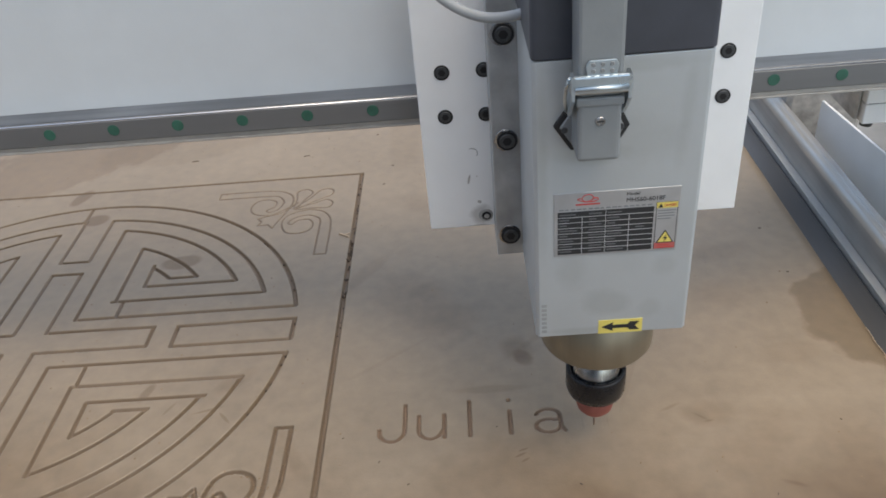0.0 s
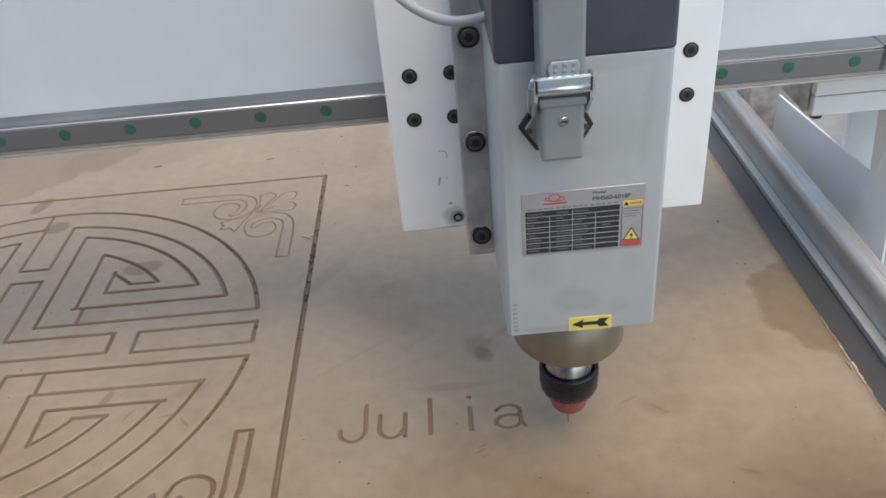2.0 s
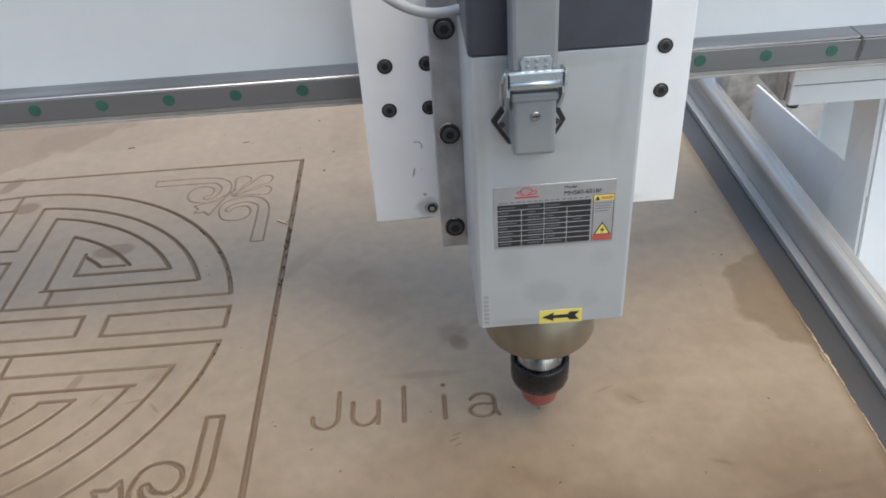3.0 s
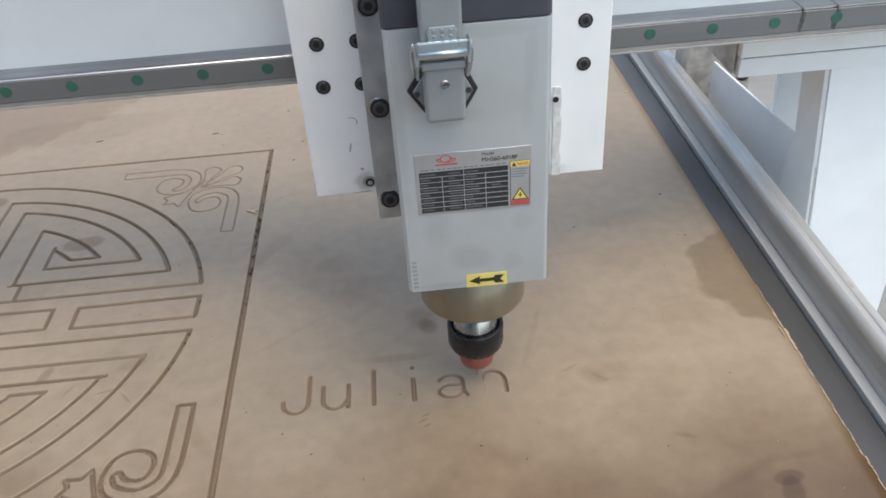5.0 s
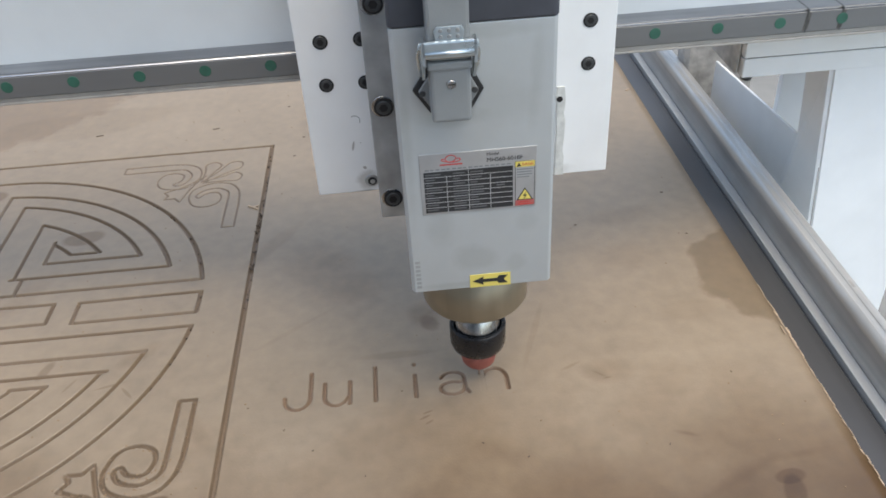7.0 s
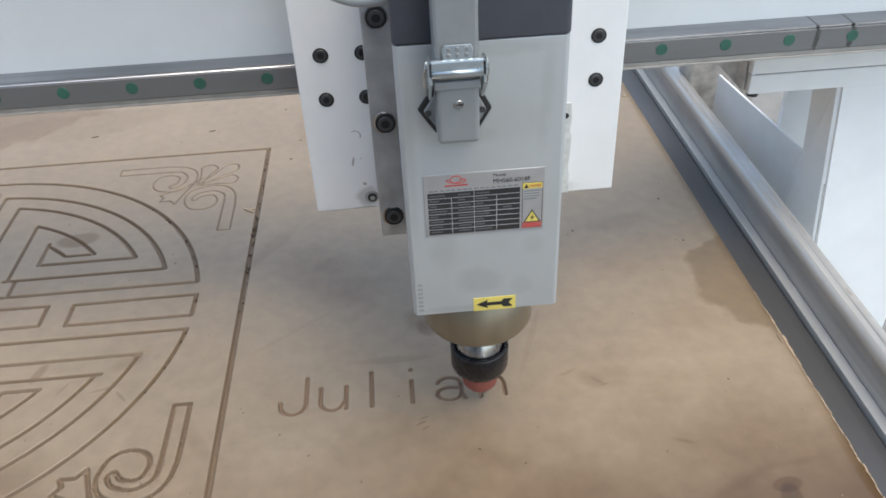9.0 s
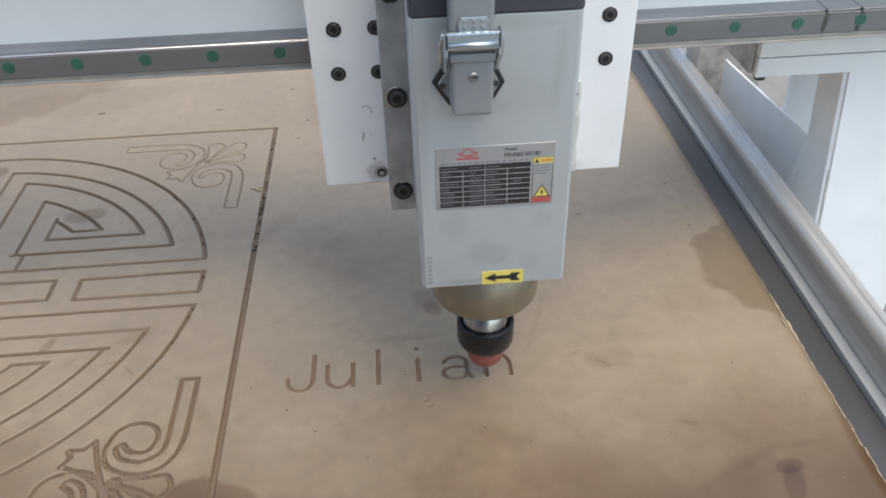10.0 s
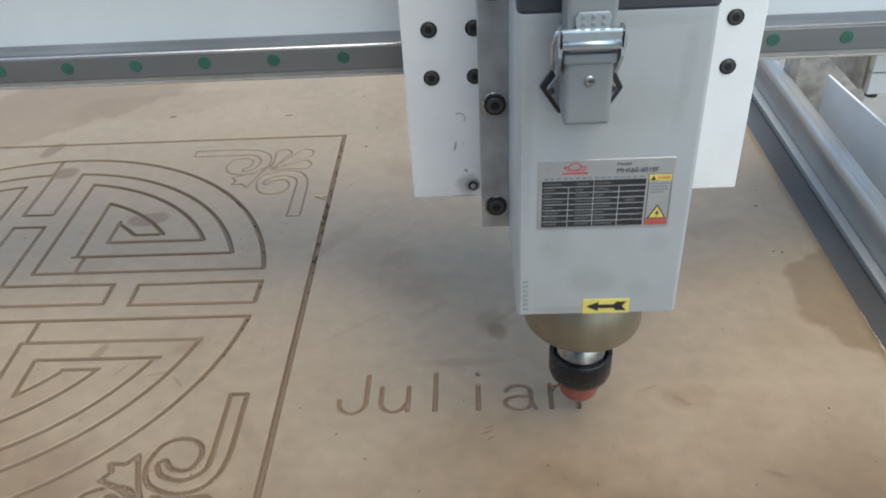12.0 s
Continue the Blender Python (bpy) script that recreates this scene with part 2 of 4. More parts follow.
PALE = material("pale_aluminium_strip", (0.40, 0.40, 0.39), 0.5, 0.1, vary=0.08, scale=60, stretch=(1, 0.05, 1))
STAMP = material("worn_stamped_marks", (0.36, 0.375, 0.38), 0.55, 0.2)
WARN = material("faded_red_film", (0.48, 0.13, 0.12), 0.5, vary=0.1)
LABEL = material("silver_foil_label", (0.43, 0.44, 0.45), 0.35, 0.4, vary=0.06, scale=80, big=20)
INK = material("black_print", (0.025, 0.027, 0.03), 0.45, vary=0.1)
PRINT = material("pale_print", (0.55, 0.56, 0.57), 0.5)
FAINT = material("faint_print", (0.13, 0.135, 0.14), 0.5)
REDINK = material("red_print", (0.55, 0.06, 0.05), 0.5)
YELLOW = material("yellow_film", (0.78, 0.64, 0.16), 0.45, vary=0.05, scale=90)
CASTING = material("unpainted_casting", (0.45, 0.43, 0.40), 0.75, 0.0, vary=0.30, scale=70, big=14, bump=0.5, bump_scale=160)
FILLER = material("ragged_filler", (0.62, 0.63, 0.61), 0.8, vary=0.15, scale=120, big=30, bump=0.8, bump_scale=150)
CHIP = material("wood_chip", (0.46, 0.35, 0.25), 0.9, vary=0.15)
DIRT = material("dark_speck", (0.10, 0.075, 0.055), 0.9)
WALL = material("grey_plaster", (0.50, 0.50, 0.49), 0.8, vary=0.06, scale=10, big=0.8, bump=0.2, bump_scale=40)
FLOOR = material("workshop_floor", (0.22, 0.22, 0.21), 0.7, vary=0.15, scale=8, big=0.8, bump=0.2, bump_scale=60)


# ---- mesh helpers ----
def part(name, bm, mat, parent=None, label=""):
    """Links a bmesh as one mesh object, under a thing or a part."""
    me = bpy.data.meshes.new(name)
    bm.normal_update()
    bm.to_mesh(me)
    bm.free()
    for m in (mat if isinstance(mat, (list, tuple)) else [mat]):
        me.materials.append(m)
    ob = new(name, me)
    if parent:
        ob.parent = parent
    return tagged(ob, label)


def box(x0, y0, z0, x1, y1, z1, r=0.0, seg=2):
    bm = bmesh.new()
    bmesh.ops.create_cube(bm, size=1, matrix=Matrix.Translation(((x0 + x1) / 2, (y0 + y1) / 2, (z0 + z1) / 2)) @ Matrix.Diagonal((x1 - x0, y1 - y0, z1 - z0, 1)))
    if r:
        bmesh.ops.bevel(bm, geom=bm.edges[:], offset=r, segments=seg, profile=0.5, affect="EDGES")
    return bm


def lathe(profile, x=0.0, y=0.0, seg=64, smooth=True):
    """A turned body round the z axis from (radius, z) pairs."""
    bm = bmesh.new()
    rings = [[bm.verts.new((x + r * math.cos(2 * math.pi * k / seg), y + r * math.sin(2 * math.pi * k / seg), z)) for k in range(seg)] for r, z in profile]
    for lo, hi in zip(rings, rings[1:]):
        for k in range(seg):
            f = bm.faces.new((lo[k], hi[k], hi[(k + 1) % seg], lo[(k + 1) % seg]))
            f.smooth = smooth
    for ring in (rings[0], rings[-1]):
        if (ring[0].co - ring[seg // 2].co).length > 1e-6:
            bm.faces.new(ring)
    bmesh.ops.recalc_face_normals(bm, faces=bm.faces[:])
    return bm


def prism(outline, axis, lo, hi, r=0.0):
    """A flat outline pushed out along an axis: 'x' takes (y, z), 'y' takes (x, z), 'z' takes (x, y)."""
    put = {"x": lambda p, d: (d, p[0], p[1]), "y": lambda p, d: (p[0], d, p[1]), "z": lambda p, d: (p[0], p[1], d)}[axis]
    bm = bmesh.new()
    a, b = [bm.verts.new(put(p, lo)) for p in outline], [bm.verts.new(put(p, hi)) for p in outline]
    bm.faces.new(a), bm.faces.new(b)
    for k in range(len(outline)):
        bm.faces.new((a[k], a[(k + 1) % len(a)], b[(k + 1) % len(b)], b[k]))
    bmesh.ops.recalc_face_normals(bm, faces=bm.faces[:])
    if r:
        bmesh.ops.bevel(bm, geom=bm.edges[:], offset=r, segments=2, profile=0.5, affect="EDGES")
    return bm


def disc_y(x, y, z, r, depth, seg=28, chamfer=0.0):
    """A short turned plug whose face looks to -y at depth y."""
    bm = lathe([(r, depth), (r, chamfer), (r - chamfer, 0)] if chamfer else [(r, depth), (r, 0)], seg=seg, smooth=False)
    bmesh.ops.transform(bm, matrix=Matrix.Translation((x, y, z)) @ Matrix.Rotation(radians(-90), 4, "X"), verts=bm.verts[:])
    return bm


def joined(*parts):
    out = bmesh.new()
    for b in parts:
        me = bpy.data.meshes.new("tmp")
        b.to_mesh(me)
        b.free()
        out.from_mesh(me)
        bpy.data.meshes.remove(me)
    return out


def tube(points, r, seg=14):
    """A bent round bar along points."""
    bm = bmesh.new()
    pts = [Vector(p) for p in points]
    rings = []
    side = Vector((0, 1, 0.02))
    for k, p in enumerate(pts):
        d = (pts[min(k + 1, len(pts) - 1)] - pts[max(k - 1, 0)]).normalized()
        u = d.cross(side).normalized()
        v = d.cross(u).normalized()
        rings.append([bm.verts.new(p + (u * math.cos(2 * math.pi * s / seg) + v * math.sin(2 * math.pi * s / seg)) * r) for s in range(seg)])
    for lo, hi in zip(rings, rings[1:]):
        for s in range(seg):
            bm.faces.new((lo[s], lo[(s + 1) % seg], hi[(s + 1) % seg], hi[s])).smooth = True
    bm.faces.new(rings[0]), bm.faces.new(rings[-1])
    bmesh.ops.recalc_face_normals(bm, faces=bm.faces[:])
    return bm


# ---- engraved lines ----
def arc(cx, cy, rx, ry, a0, a1, n=24):
    """Points on an ellipse from angle a0 to a1 in degrees."""
    return [(cx + rx * math.cos(radians(a0 + (a1 - a0) * k / n)), cy + ry * math.sin(radians(a0 + (a1 - a0) * k / n))) for k in range(n + 1)]


def smooth_line(pts, n=6):
    """A soft curve through a few points."""
    p = [pts[0], *pts, pts[-1]]
    out = []
    for i in range(1, len(p) - 2):
        for k in range(n):
            t = k / n
            out.append(tuple(0.5 * (2 * p[i][c] + (p[i + 1][c] - p[i - 1][c]) * t + (2 * p[i - 1][c] - 5 * p[i][c] + 4 * p[i + 1][c] - p[i + 2][c]) * t * t
                                   + (3 * p[i][c] - p[i - 1][c] - 3 * p[i + 1][c] + p[i + 2][c]) * t ** 3) for c in (0, 1)))
    return out + [pts[-1]]


def sweep(line, width, top, bottom, floor=0.75, mat_index=1, end=0.5):
    """A closed trench body along a line in the plan: width at the top, narrower at its floor."""
    pts = [Vector(p) for p in line]
    keep = [pts[0]]
    for p in pts[1:]:
        if (p - keep[-1]).length > 1e-5:
            keep.append(p)
    pts = keep
    pts[0] = pts[0] + (pts[0] - pts[1]).normalized() * width * end
    pts[-1] = pts[-1] + (pts[-1] - pts[-2]).normalized() * width * end
    bm = bmesh.new()
    rows = []
    for k, p in enumerate(pts):
        d0 = (p - pts[k - 1]).normalized() if k else (pts[1] - p).normalized()
        d1 = (pts[k + 1] - p).normalized() if k + 1 < len(pts) else d0
        n0, n1 = Vector((-d0.y, d0.x)), Vector((-d1.y, d1.x))
        m = (n0 + n1)
        m = m.normalized() if m.length > 1e-4 else n0
        h = 0.5 * width / max(0.42, m.dot(n0))
        rows.append([bm.verts.new((*(p + m * s * h * f), z)) for s, f, z in ((-1, 1, top), (1, 1, top), (1, floor, bottom), (-1, floor, bottom))])
    for lo, hi in zip(rows, rows[1:]):
        for s in range(4):
            bm.faces.new((lo[s], lo[(s + 1) % 4], hi[(s + 1) % 4], hi[s]))
    bm.faces.new(rows[0]), bm.faces.new(rows[-1])
    bmesh.ops.recalc_face_normals(bm, faces=bm.faces[:])
    for f in bm.faces:
        f.material_index = mat_index
    return bm


MX, MY = -0.358, -0.344          # middle of the round ornament
RINGS = [(0.307, 0.298), (0.273, 0.262), (0.246, 0.237), (0.207, 0.203), (0.180, 0.176)]


def ring_at(k, x=None, y=None, up=1):
    """The angle at which ring k has that x, or that height over the middle."""
    rx, ry = RINGS[k]
    if x is not None:
        return up * math.degrees(math.acos(max(-1, min(1, (x - MX) / rx))))
    return math.degrees(math.asin(max(-1, min(1, (y - MY) / ry))))


def ring(k, a0, a1, n=30):
    return arc(MX, MY, *RINGS[k], a0, a1, n)


def medallion():
    """The lines of the right half of the round ornament; the left half mirrors them."""
    half = []
    # upper quarter: one meander line
    y0, y1, y2, y3 = -0.300, -0.270, -0.243, -0.229
    half.append(ring(0, 90, ring_at(0, y=y0)) + [(-0.313, y0), (-0.313, MY + 0.229)] + ring(2, ring_at(2, x=-0.313), ring_at(2, y=y2))
                + [(-0.248, y2), (-0.248, -0.200)] + ring(4, ring_at(4, x=-0.248), ring_at(4, y=y3), 8) + [(-0.187, y3)]
                + ring(3, ring_at(3, y=y3), ring_at(3, x=-0.275), 16) + [(-0.275, y1)])
    half.append([(MX, -0.180), (-0.339, -0.180), (-0.339, -0.083)] + ring(1, ring_at(1, x=-0.339), ring_at(1, y=y1)) + [(-0.279, y1)])
    half.append([(-0.265, y1 - 0.004), (-0.265, y0 + 0.004)])
    # middle band
    half.append([(-0.185, -0.324), (-0.052, -0.323), (-0.052, -0.358), (-0.185, -0.358), (-0.185, -0.3285)])
    half.append([(MX, -0.206), (-0.339, -0.206), (-0.339, -0.321), (-0.213, -0.322), (-0.213, -0.355), (-0.340, -0.355), (-0.340, -0.46)])
    # lower quarter
    b0, b1, b2, b3 = -0.380, -0.413, -0.438, -0.452
    half.append([(-0.313, -0.60), (-0.313, b0)] + ring(0, ring_at(0, y=b0), -90))
    half.append([(-0.340, -0.46), (-0.340, -0.604)] + ring(1, ring_at(1, x=-0.340, up=-1), ring_at(1, y=b1)) + [(-0.275, b1), (-0.275, -0.528)]
                + ring(3, ring_at(3, x=-0.275, up=-1), ring_at(3, y=b3), 16) + [(-0.218, b3)]
                + ring(4, ring_at(4, y=b3), ring_at(4, x=-0.250, up=-1), 8) + [(-0.250, b2)] + [(-0.128, b2)] + ring(2, ring_at(2, y=b2), ring_at(2, x=-0.313, up=-1)))
    half.append([(-0.270, b0 - 0.004), (-0.270, b1 + 0.004)])
    lines = half + [[(2 * MX - x, y) for x, y in ln] for ln in half]
    lines.append([(-0.379, -0.050), (-0.379, -0.080)])
    return lines


def corner_scroll():
    """Lines of a corner ornament as (u, v): distances from the frame's corner along its two sides."""
    arm = [[(0.0315, 0.150), (0.0315, 0.199), (0.0465, 0.199), (0.0465, 0.135)]
           + smooth_line([(0.0465, 0.135), (0.0475, 0.118), (0.053, 0.110), (0.066, 0.104), (0.083, 0.109), (0.090, 0.120), (0.085, 0.125), (0.077, 0.116), (0.063, 0.115),
                          (0.056, 0.128), (0.060, 0.142), (0.076, 0.148), (0.092, 0.141), (0.099, 0.119), (0.092, 0.101), (0.070, 0.091), (0.049, 0.095), (0.037, 0.109), (0.0325, 0.127), (0.0315, 0.150)])]
    lines = arm + [[(v, u) for u, v in ln] for ln in arm]
    for turn, long in ((-33, 0.052), (0, 0.066), (33, 0.052)):
        c, s = math.cos(radians(45 + turn)), math.sin(radians(45 + turn))
        petal = [(0.0, 0.002), (0.5, 0.006), (0.85, 0.011), (1.0, 0.0), (0.85, -0.011), (0.5, -0.006), (0.0, -0.002)]
        lines.append(smooth_line([(0.086 - a * long * c + b * s, 0.086 - a * long * s - b * c) for a, b in petal]))
    lines.append(smooth_line([(0.086, 0.072), (0.098, 0.095), (0.110, 0.131)]) + [(0.1175, 0.1215), (0.131, 0.1225), (0.127, 0.114), (0.1335, 0.1055)]
                 + smooth_line([(0.1335, 0.1055), (0.110, 0.094), (0.084, 0.070)]))
    return lines


BASE = -0.5135                    # letters' base line


def letters():
    """The strokes of the word on the board, all but the last letter."""
    st = [[(0.0775, -0.470), (0.0775, -0.502)] + arc(0.0655, -0.503, 0.012, 0.0125, 0, -160, 12) + [(0.0535, -0.500)]]
    st.append([(0.091, -0.485), (0.091, -0.503)] + arc(0.102, -0.503, 0.011, 0.0115, 180, 330, 12) + [(0.115, -0.503)])
    st.append([(0.115, -0.485), (0.115, BASE)])
    st.append([(0.139, -0.4695), (0.139, BASE)])
    st.append([(0.177, -0.485), (0.177, BASE)])
    st.append([(0.177, -0.4705), (0.177, -0.4715)])
    st.append(arc(0.2125, -0.4945, 0.011, 0.0085, 165, 0, 12) + [(0.2235, -0.508), (0.2265, BASE)])
    st.append([(0.2235, -0.4985)] + arc(0.212, -0.5065, 0.0115, 0.0080, 60, 325, 16) + [(0.2235, -0.507)])
    return st


N_STEM = [(0.2405, -0.4855), (0.2405, BASE)]
N_ARCH = [(0.2405, -0.4985)] + arc(0.252, -0.4985, 0.0112, 0.0125, 165, 20, 12) + [(0.2635, -0.4985)]
N_LEG = [(0.2635, -0.4985), (0.2635, BASE)]

CORNER = (0.0, 0.0)
FRAME_W, FRAME_H = 0.716, 0.688
BOARD_X, BOARD_Y, BOARD_T = (-0.98, 0.5465), (-1.22, 0.46), 0.018


def spaced(lo, hi, fine):
    """Grid lines from lo to hi: 20 mm apart, closer in the given stretches (from, to, step)."""
    out = [lo]
    while out[-1] < hi - 1e-9:
        here = out[-1]
        step = min([d for f, t, d in fine if f - 1e-9 <= here < t - 1e-9] + [0.02])
        nxt = here + step
        for f, t, d in fine:
            if here < f - 1e-9 < nxt:
                nxt = f
        out.append(min(nxt, hi))
    return np.array(out)


def engrave(xs, ys, jobs):
    """The depth of the engraved lines at every grid crossing. jobs: (line, width, depth, floor share)."""
    rng = np.random.RandomState(3)
    z = np.zeros((len(ys), len(xs)))
    rough = rng.rand(*z.shape)
    for line, width, depth, floor in jobs:
        h = width / 2
        for (x0, y0), (x1, y1) in zip(line, line[1:]):
            if max(x0, x1) < -0.60:
                continue
            i0, i1 = np.searchsorted(xs, (min(x0, x1) - h - 0.002, max(x0, x1) + h + 0.002))
            j0, j1 = np.searchsorted(ys, (min(y0, y1) - h - 0.002, max(y0, y1) + h + 0.002))
            if i1 <= i0 or j1 <= j0:
                continue
            gx, gy = np.meshgrid(xs[i0:i1], ys[j0:j1])
            dx, dy = x1 - x0, y1 - y0
            k = np.clip(((gx - x0) * dx + (gy - y0) * dy) / (dx * dx + dy * dy + 1e-12), 0, 1)
            d = np.hypot(gx - x0 - k * dx, gy - y0 - k * dy)
            r = rough[j0:j1, i0:i1]
            wall = np.clip((h * (0.95 + 0.10 * r) - d) / (h * (1 - floor)), 0, 1)
            z[j0:j1, i0:i1] = np.minimum(z[j0:j1, i0:i1], -depth * wall * (0.92 + 0.08 * r))
    return z


def build_board():
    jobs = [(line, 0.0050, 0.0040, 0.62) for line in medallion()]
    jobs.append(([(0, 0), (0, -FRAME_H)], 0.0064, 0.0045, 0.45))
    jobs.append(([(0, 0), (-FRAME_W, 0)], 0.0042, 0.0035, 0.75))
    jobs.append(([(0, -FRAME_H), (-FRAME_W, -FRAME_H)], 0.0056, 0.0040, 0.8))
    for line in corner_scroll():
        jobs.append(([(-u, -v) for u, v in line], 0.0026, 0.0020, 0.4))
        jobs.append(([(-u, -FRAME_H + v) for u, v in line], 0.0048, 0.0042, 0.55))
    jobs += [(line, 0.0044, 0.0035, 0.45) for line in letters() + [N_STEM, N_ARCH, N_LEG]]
    xs = spaced(*BOARD_X, [(-0.56, 0.012, 0.00095), (0.045, 0.275, 0.0007)])
    ys = spaced(*BOARD_Y, [(-0.70, 0.008, 0.00095), (-0.522, -0.462, 0.0007)])
    z = engrave(xs, ys, jobs)
    nx, ny = len(xs), len(ys)
    gx, gy = np.meshgrid(xs, ys)
    co = np.stack([gx, gy, z], -1).reshape(-1, 3)
    idx = np.arange(nx * ny).reshape(ny, nx)
    quads = np.stack([idx[:-1, :-1], idx[:-1, 1:], idx[1:, 1:], idx[1:, :-1]], -1).reshape(-1, 4)
    rim = np.concatenate([idx[0, :-1], idx[:-1, -1], idx[-1, :0:-1], idx[:0:-1, 0]])
    low = co[rim].copy()
    low[:, 2] = -BOARD_T
    lid = np.arange(len(rim)) + len(co)
    sides = np.stack([rim, lid, np.roll(lid, -1), np.roll(rim, -1)], -1)
    co, faces = np.concatenate([co, low]), np.concatenate([quads, sides])
    me = bpy.data.meshes.new("engraved_board")
    me.vertices.add(len(co))
    me.vertices.foreach_set("co", co.ravel().astype(np.float32))
    me.loops.add(faces.size)
    me.loops.foreach_set("vertex_index", faces.ravel().astype(np.int32))
    me.polygons.add(len(faces))
    me.polygons.foreach_set("loop_start", np.arange(0, faces.size, 4, dtype=np.int32))
    me.update(calc_edges=True)
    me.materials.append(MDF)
    board = tagged(new("engraved_board", me), "brown fibreboard sheet engraved with a round ornament and a word", "board")
    rnd = random.Random(31)
    bits = []
    y = -0.400
    while y > -0.735:
        long = rnd.uniform(0.004, 0.013)
        wide = rnd.uniform(0.0003, 0.0009) * (1.8 if -0.50 < y < -0.44 else 1.0)
        x = BOARD_X[1] - 0.0002 + rnd.uniform(-0.0008, 0.0010)
        bits.append(prism([(x - wide, y), (x + wide * 0.5, y - 0.001), (x + wide * 0.8, y - long * 0.5), (x + wide * 0.2, y - long), (x - wide * 0.7, y - long * 0.6)], "z", -0.0012, rnd.uniform(0.0002, 0.0009)))
        y -= long * rnd.uniform(0.7, 1.1)
    tagged(part("torn_edge", joined(*bits), CHIP, board, "pale torn fibres along the board's edge"), kind="stuff")
    strips = []
    for line, top in ((N_LEG, 0.00012), (N_ARCH, 0.00008), (N_STEM, 0.00004)):
        strips.append(part("uncut_strip", sweep(line, 0.0050, top, -0.0040, 0.99, 0, 0.49), [MDF], board, "strip of board that the cutter takes down"))
    return board, strips


# ---- the table and its right-hand guide ----
def build_ground():
    bm = bmesh.new()
    bmesh.ops.create_grid(bm, x_segments=8, y_segments=8, size=30, matrix=Matrix.Translation((0, 0, -0.85)))
    tagged(part("ground", bm, FLOOR), "grey concrete workshop floor", kind="structure")


def build_walls():
    """Unseen plain walls that close the workshop behind the camera and to its sides; the one behind the camera is added
    to shape the light.
    """
    wall = bmesh.new()      # an opening right of the machine's axis, added to brighten that side
    for x0, x1, top in ((-5.0, 0.35, 1.75), (4.2, 5.0, 1.75)):
        bmesh.ops.create_cube(wall, size=1.0, matrix=Matrix.Translation(((x0 + x1) / 2, -1.85, (top - 0.85) / 2)) @ Matrix.Diagonal((x1 - x0, 0.2, top + 0.85, 1)))
    tagged(part("light_shaping_wall", wall, WALL), "unseen grey wall with an opening, added to shape the light", kind="structure")
    tagged(part("wall_west", box(-5.2, -1.95, -0.85, -5.0, 7.0, 2.6), WALL), "plain grey workshop wall", kind="structure")
    tagged(part("wall_east", box(5.0, -1.95, -0.85, 5.2, 7.0, 2.6), WALL), "plain grey workshop wall", kind="structure")
    tagged(part("wall_north", box(-5.2, 7.0, -0.85, 5.2, 7.2, 2.6), WALL), "plain grey workshop wall", kind="structure")


def build_table():
    table = tagged(new("machine_table"), "long grey aluminium machine bed under the board", "machine bed")
    part("bed_plate", box(-1.0, -1.25, -0.060, 0.545, 0.9, -0.0185, 0.001), PROFILE, table)
    part("edge_profile", box(0.5475, -1.25, -0.060, 0.5752, 0.9, -0.0015, 0.0008), PROFILE, table, "dark grey aluminium edge profile")
    part("dark_joint", box(0.5754, -1.25, -0.060, 0.5783, 0.9, -0.006), HOLE, table)
    part("side_beam", box(0.55, -1.25, -0.24, 0.66, 0.9, -0.0605, 0.003), WHITE, table)
    for x in (-0.95, 0.58):
        for y in (-1.15, 0.8):
            part("leg", box(x - 0.04, y - 0.04, -0.85, x + 0.04, y + 0.04, -0.2405 if x > 0 else -0.0605, 0.002), WHITE, table)
    guide = tagged(new("linear_guide"), "long brushed steel guide bar along the bed", "guide rail")
    bar = [(0.5895, -0.0600), (0.5895, 0.0320)] + arc(0.5965, 0.0340, 0.0070, 0.0112, 170, 96, 8) + [(0.5975, 0.0444), (0.6020, 0.0444), (0.6030, 0.0452)] + arc(0.6085, 0.0420, 0.0030, 0.0034, 90, 0, 5) + [(0.6115, -0.0600)]
    part("bar", prism(bar, "y", -1.25, 0.9), COVER, guide)
    part("foot_strip", box(0.5785, -1.25, -0.060, 0.5892, 0.9, 0.0035, 0.0006), PALE, guide, "pale metal foot strip")
    rnd = random.Random(21)
    for y in (-0.585, -0.47, -0.21, -0.13, -0.345):
        part("scratch", box(0.604 + rnd.uniform(-0.002, 0.003), y, 0.0452, 0.606 + rnd.uniform(0, 0.003), y + rnd.uniform(0.004, 0.012), 0.0456, 0.0001, 1), CASTING, guide, "rubbed spot on the guide bar")
    return table


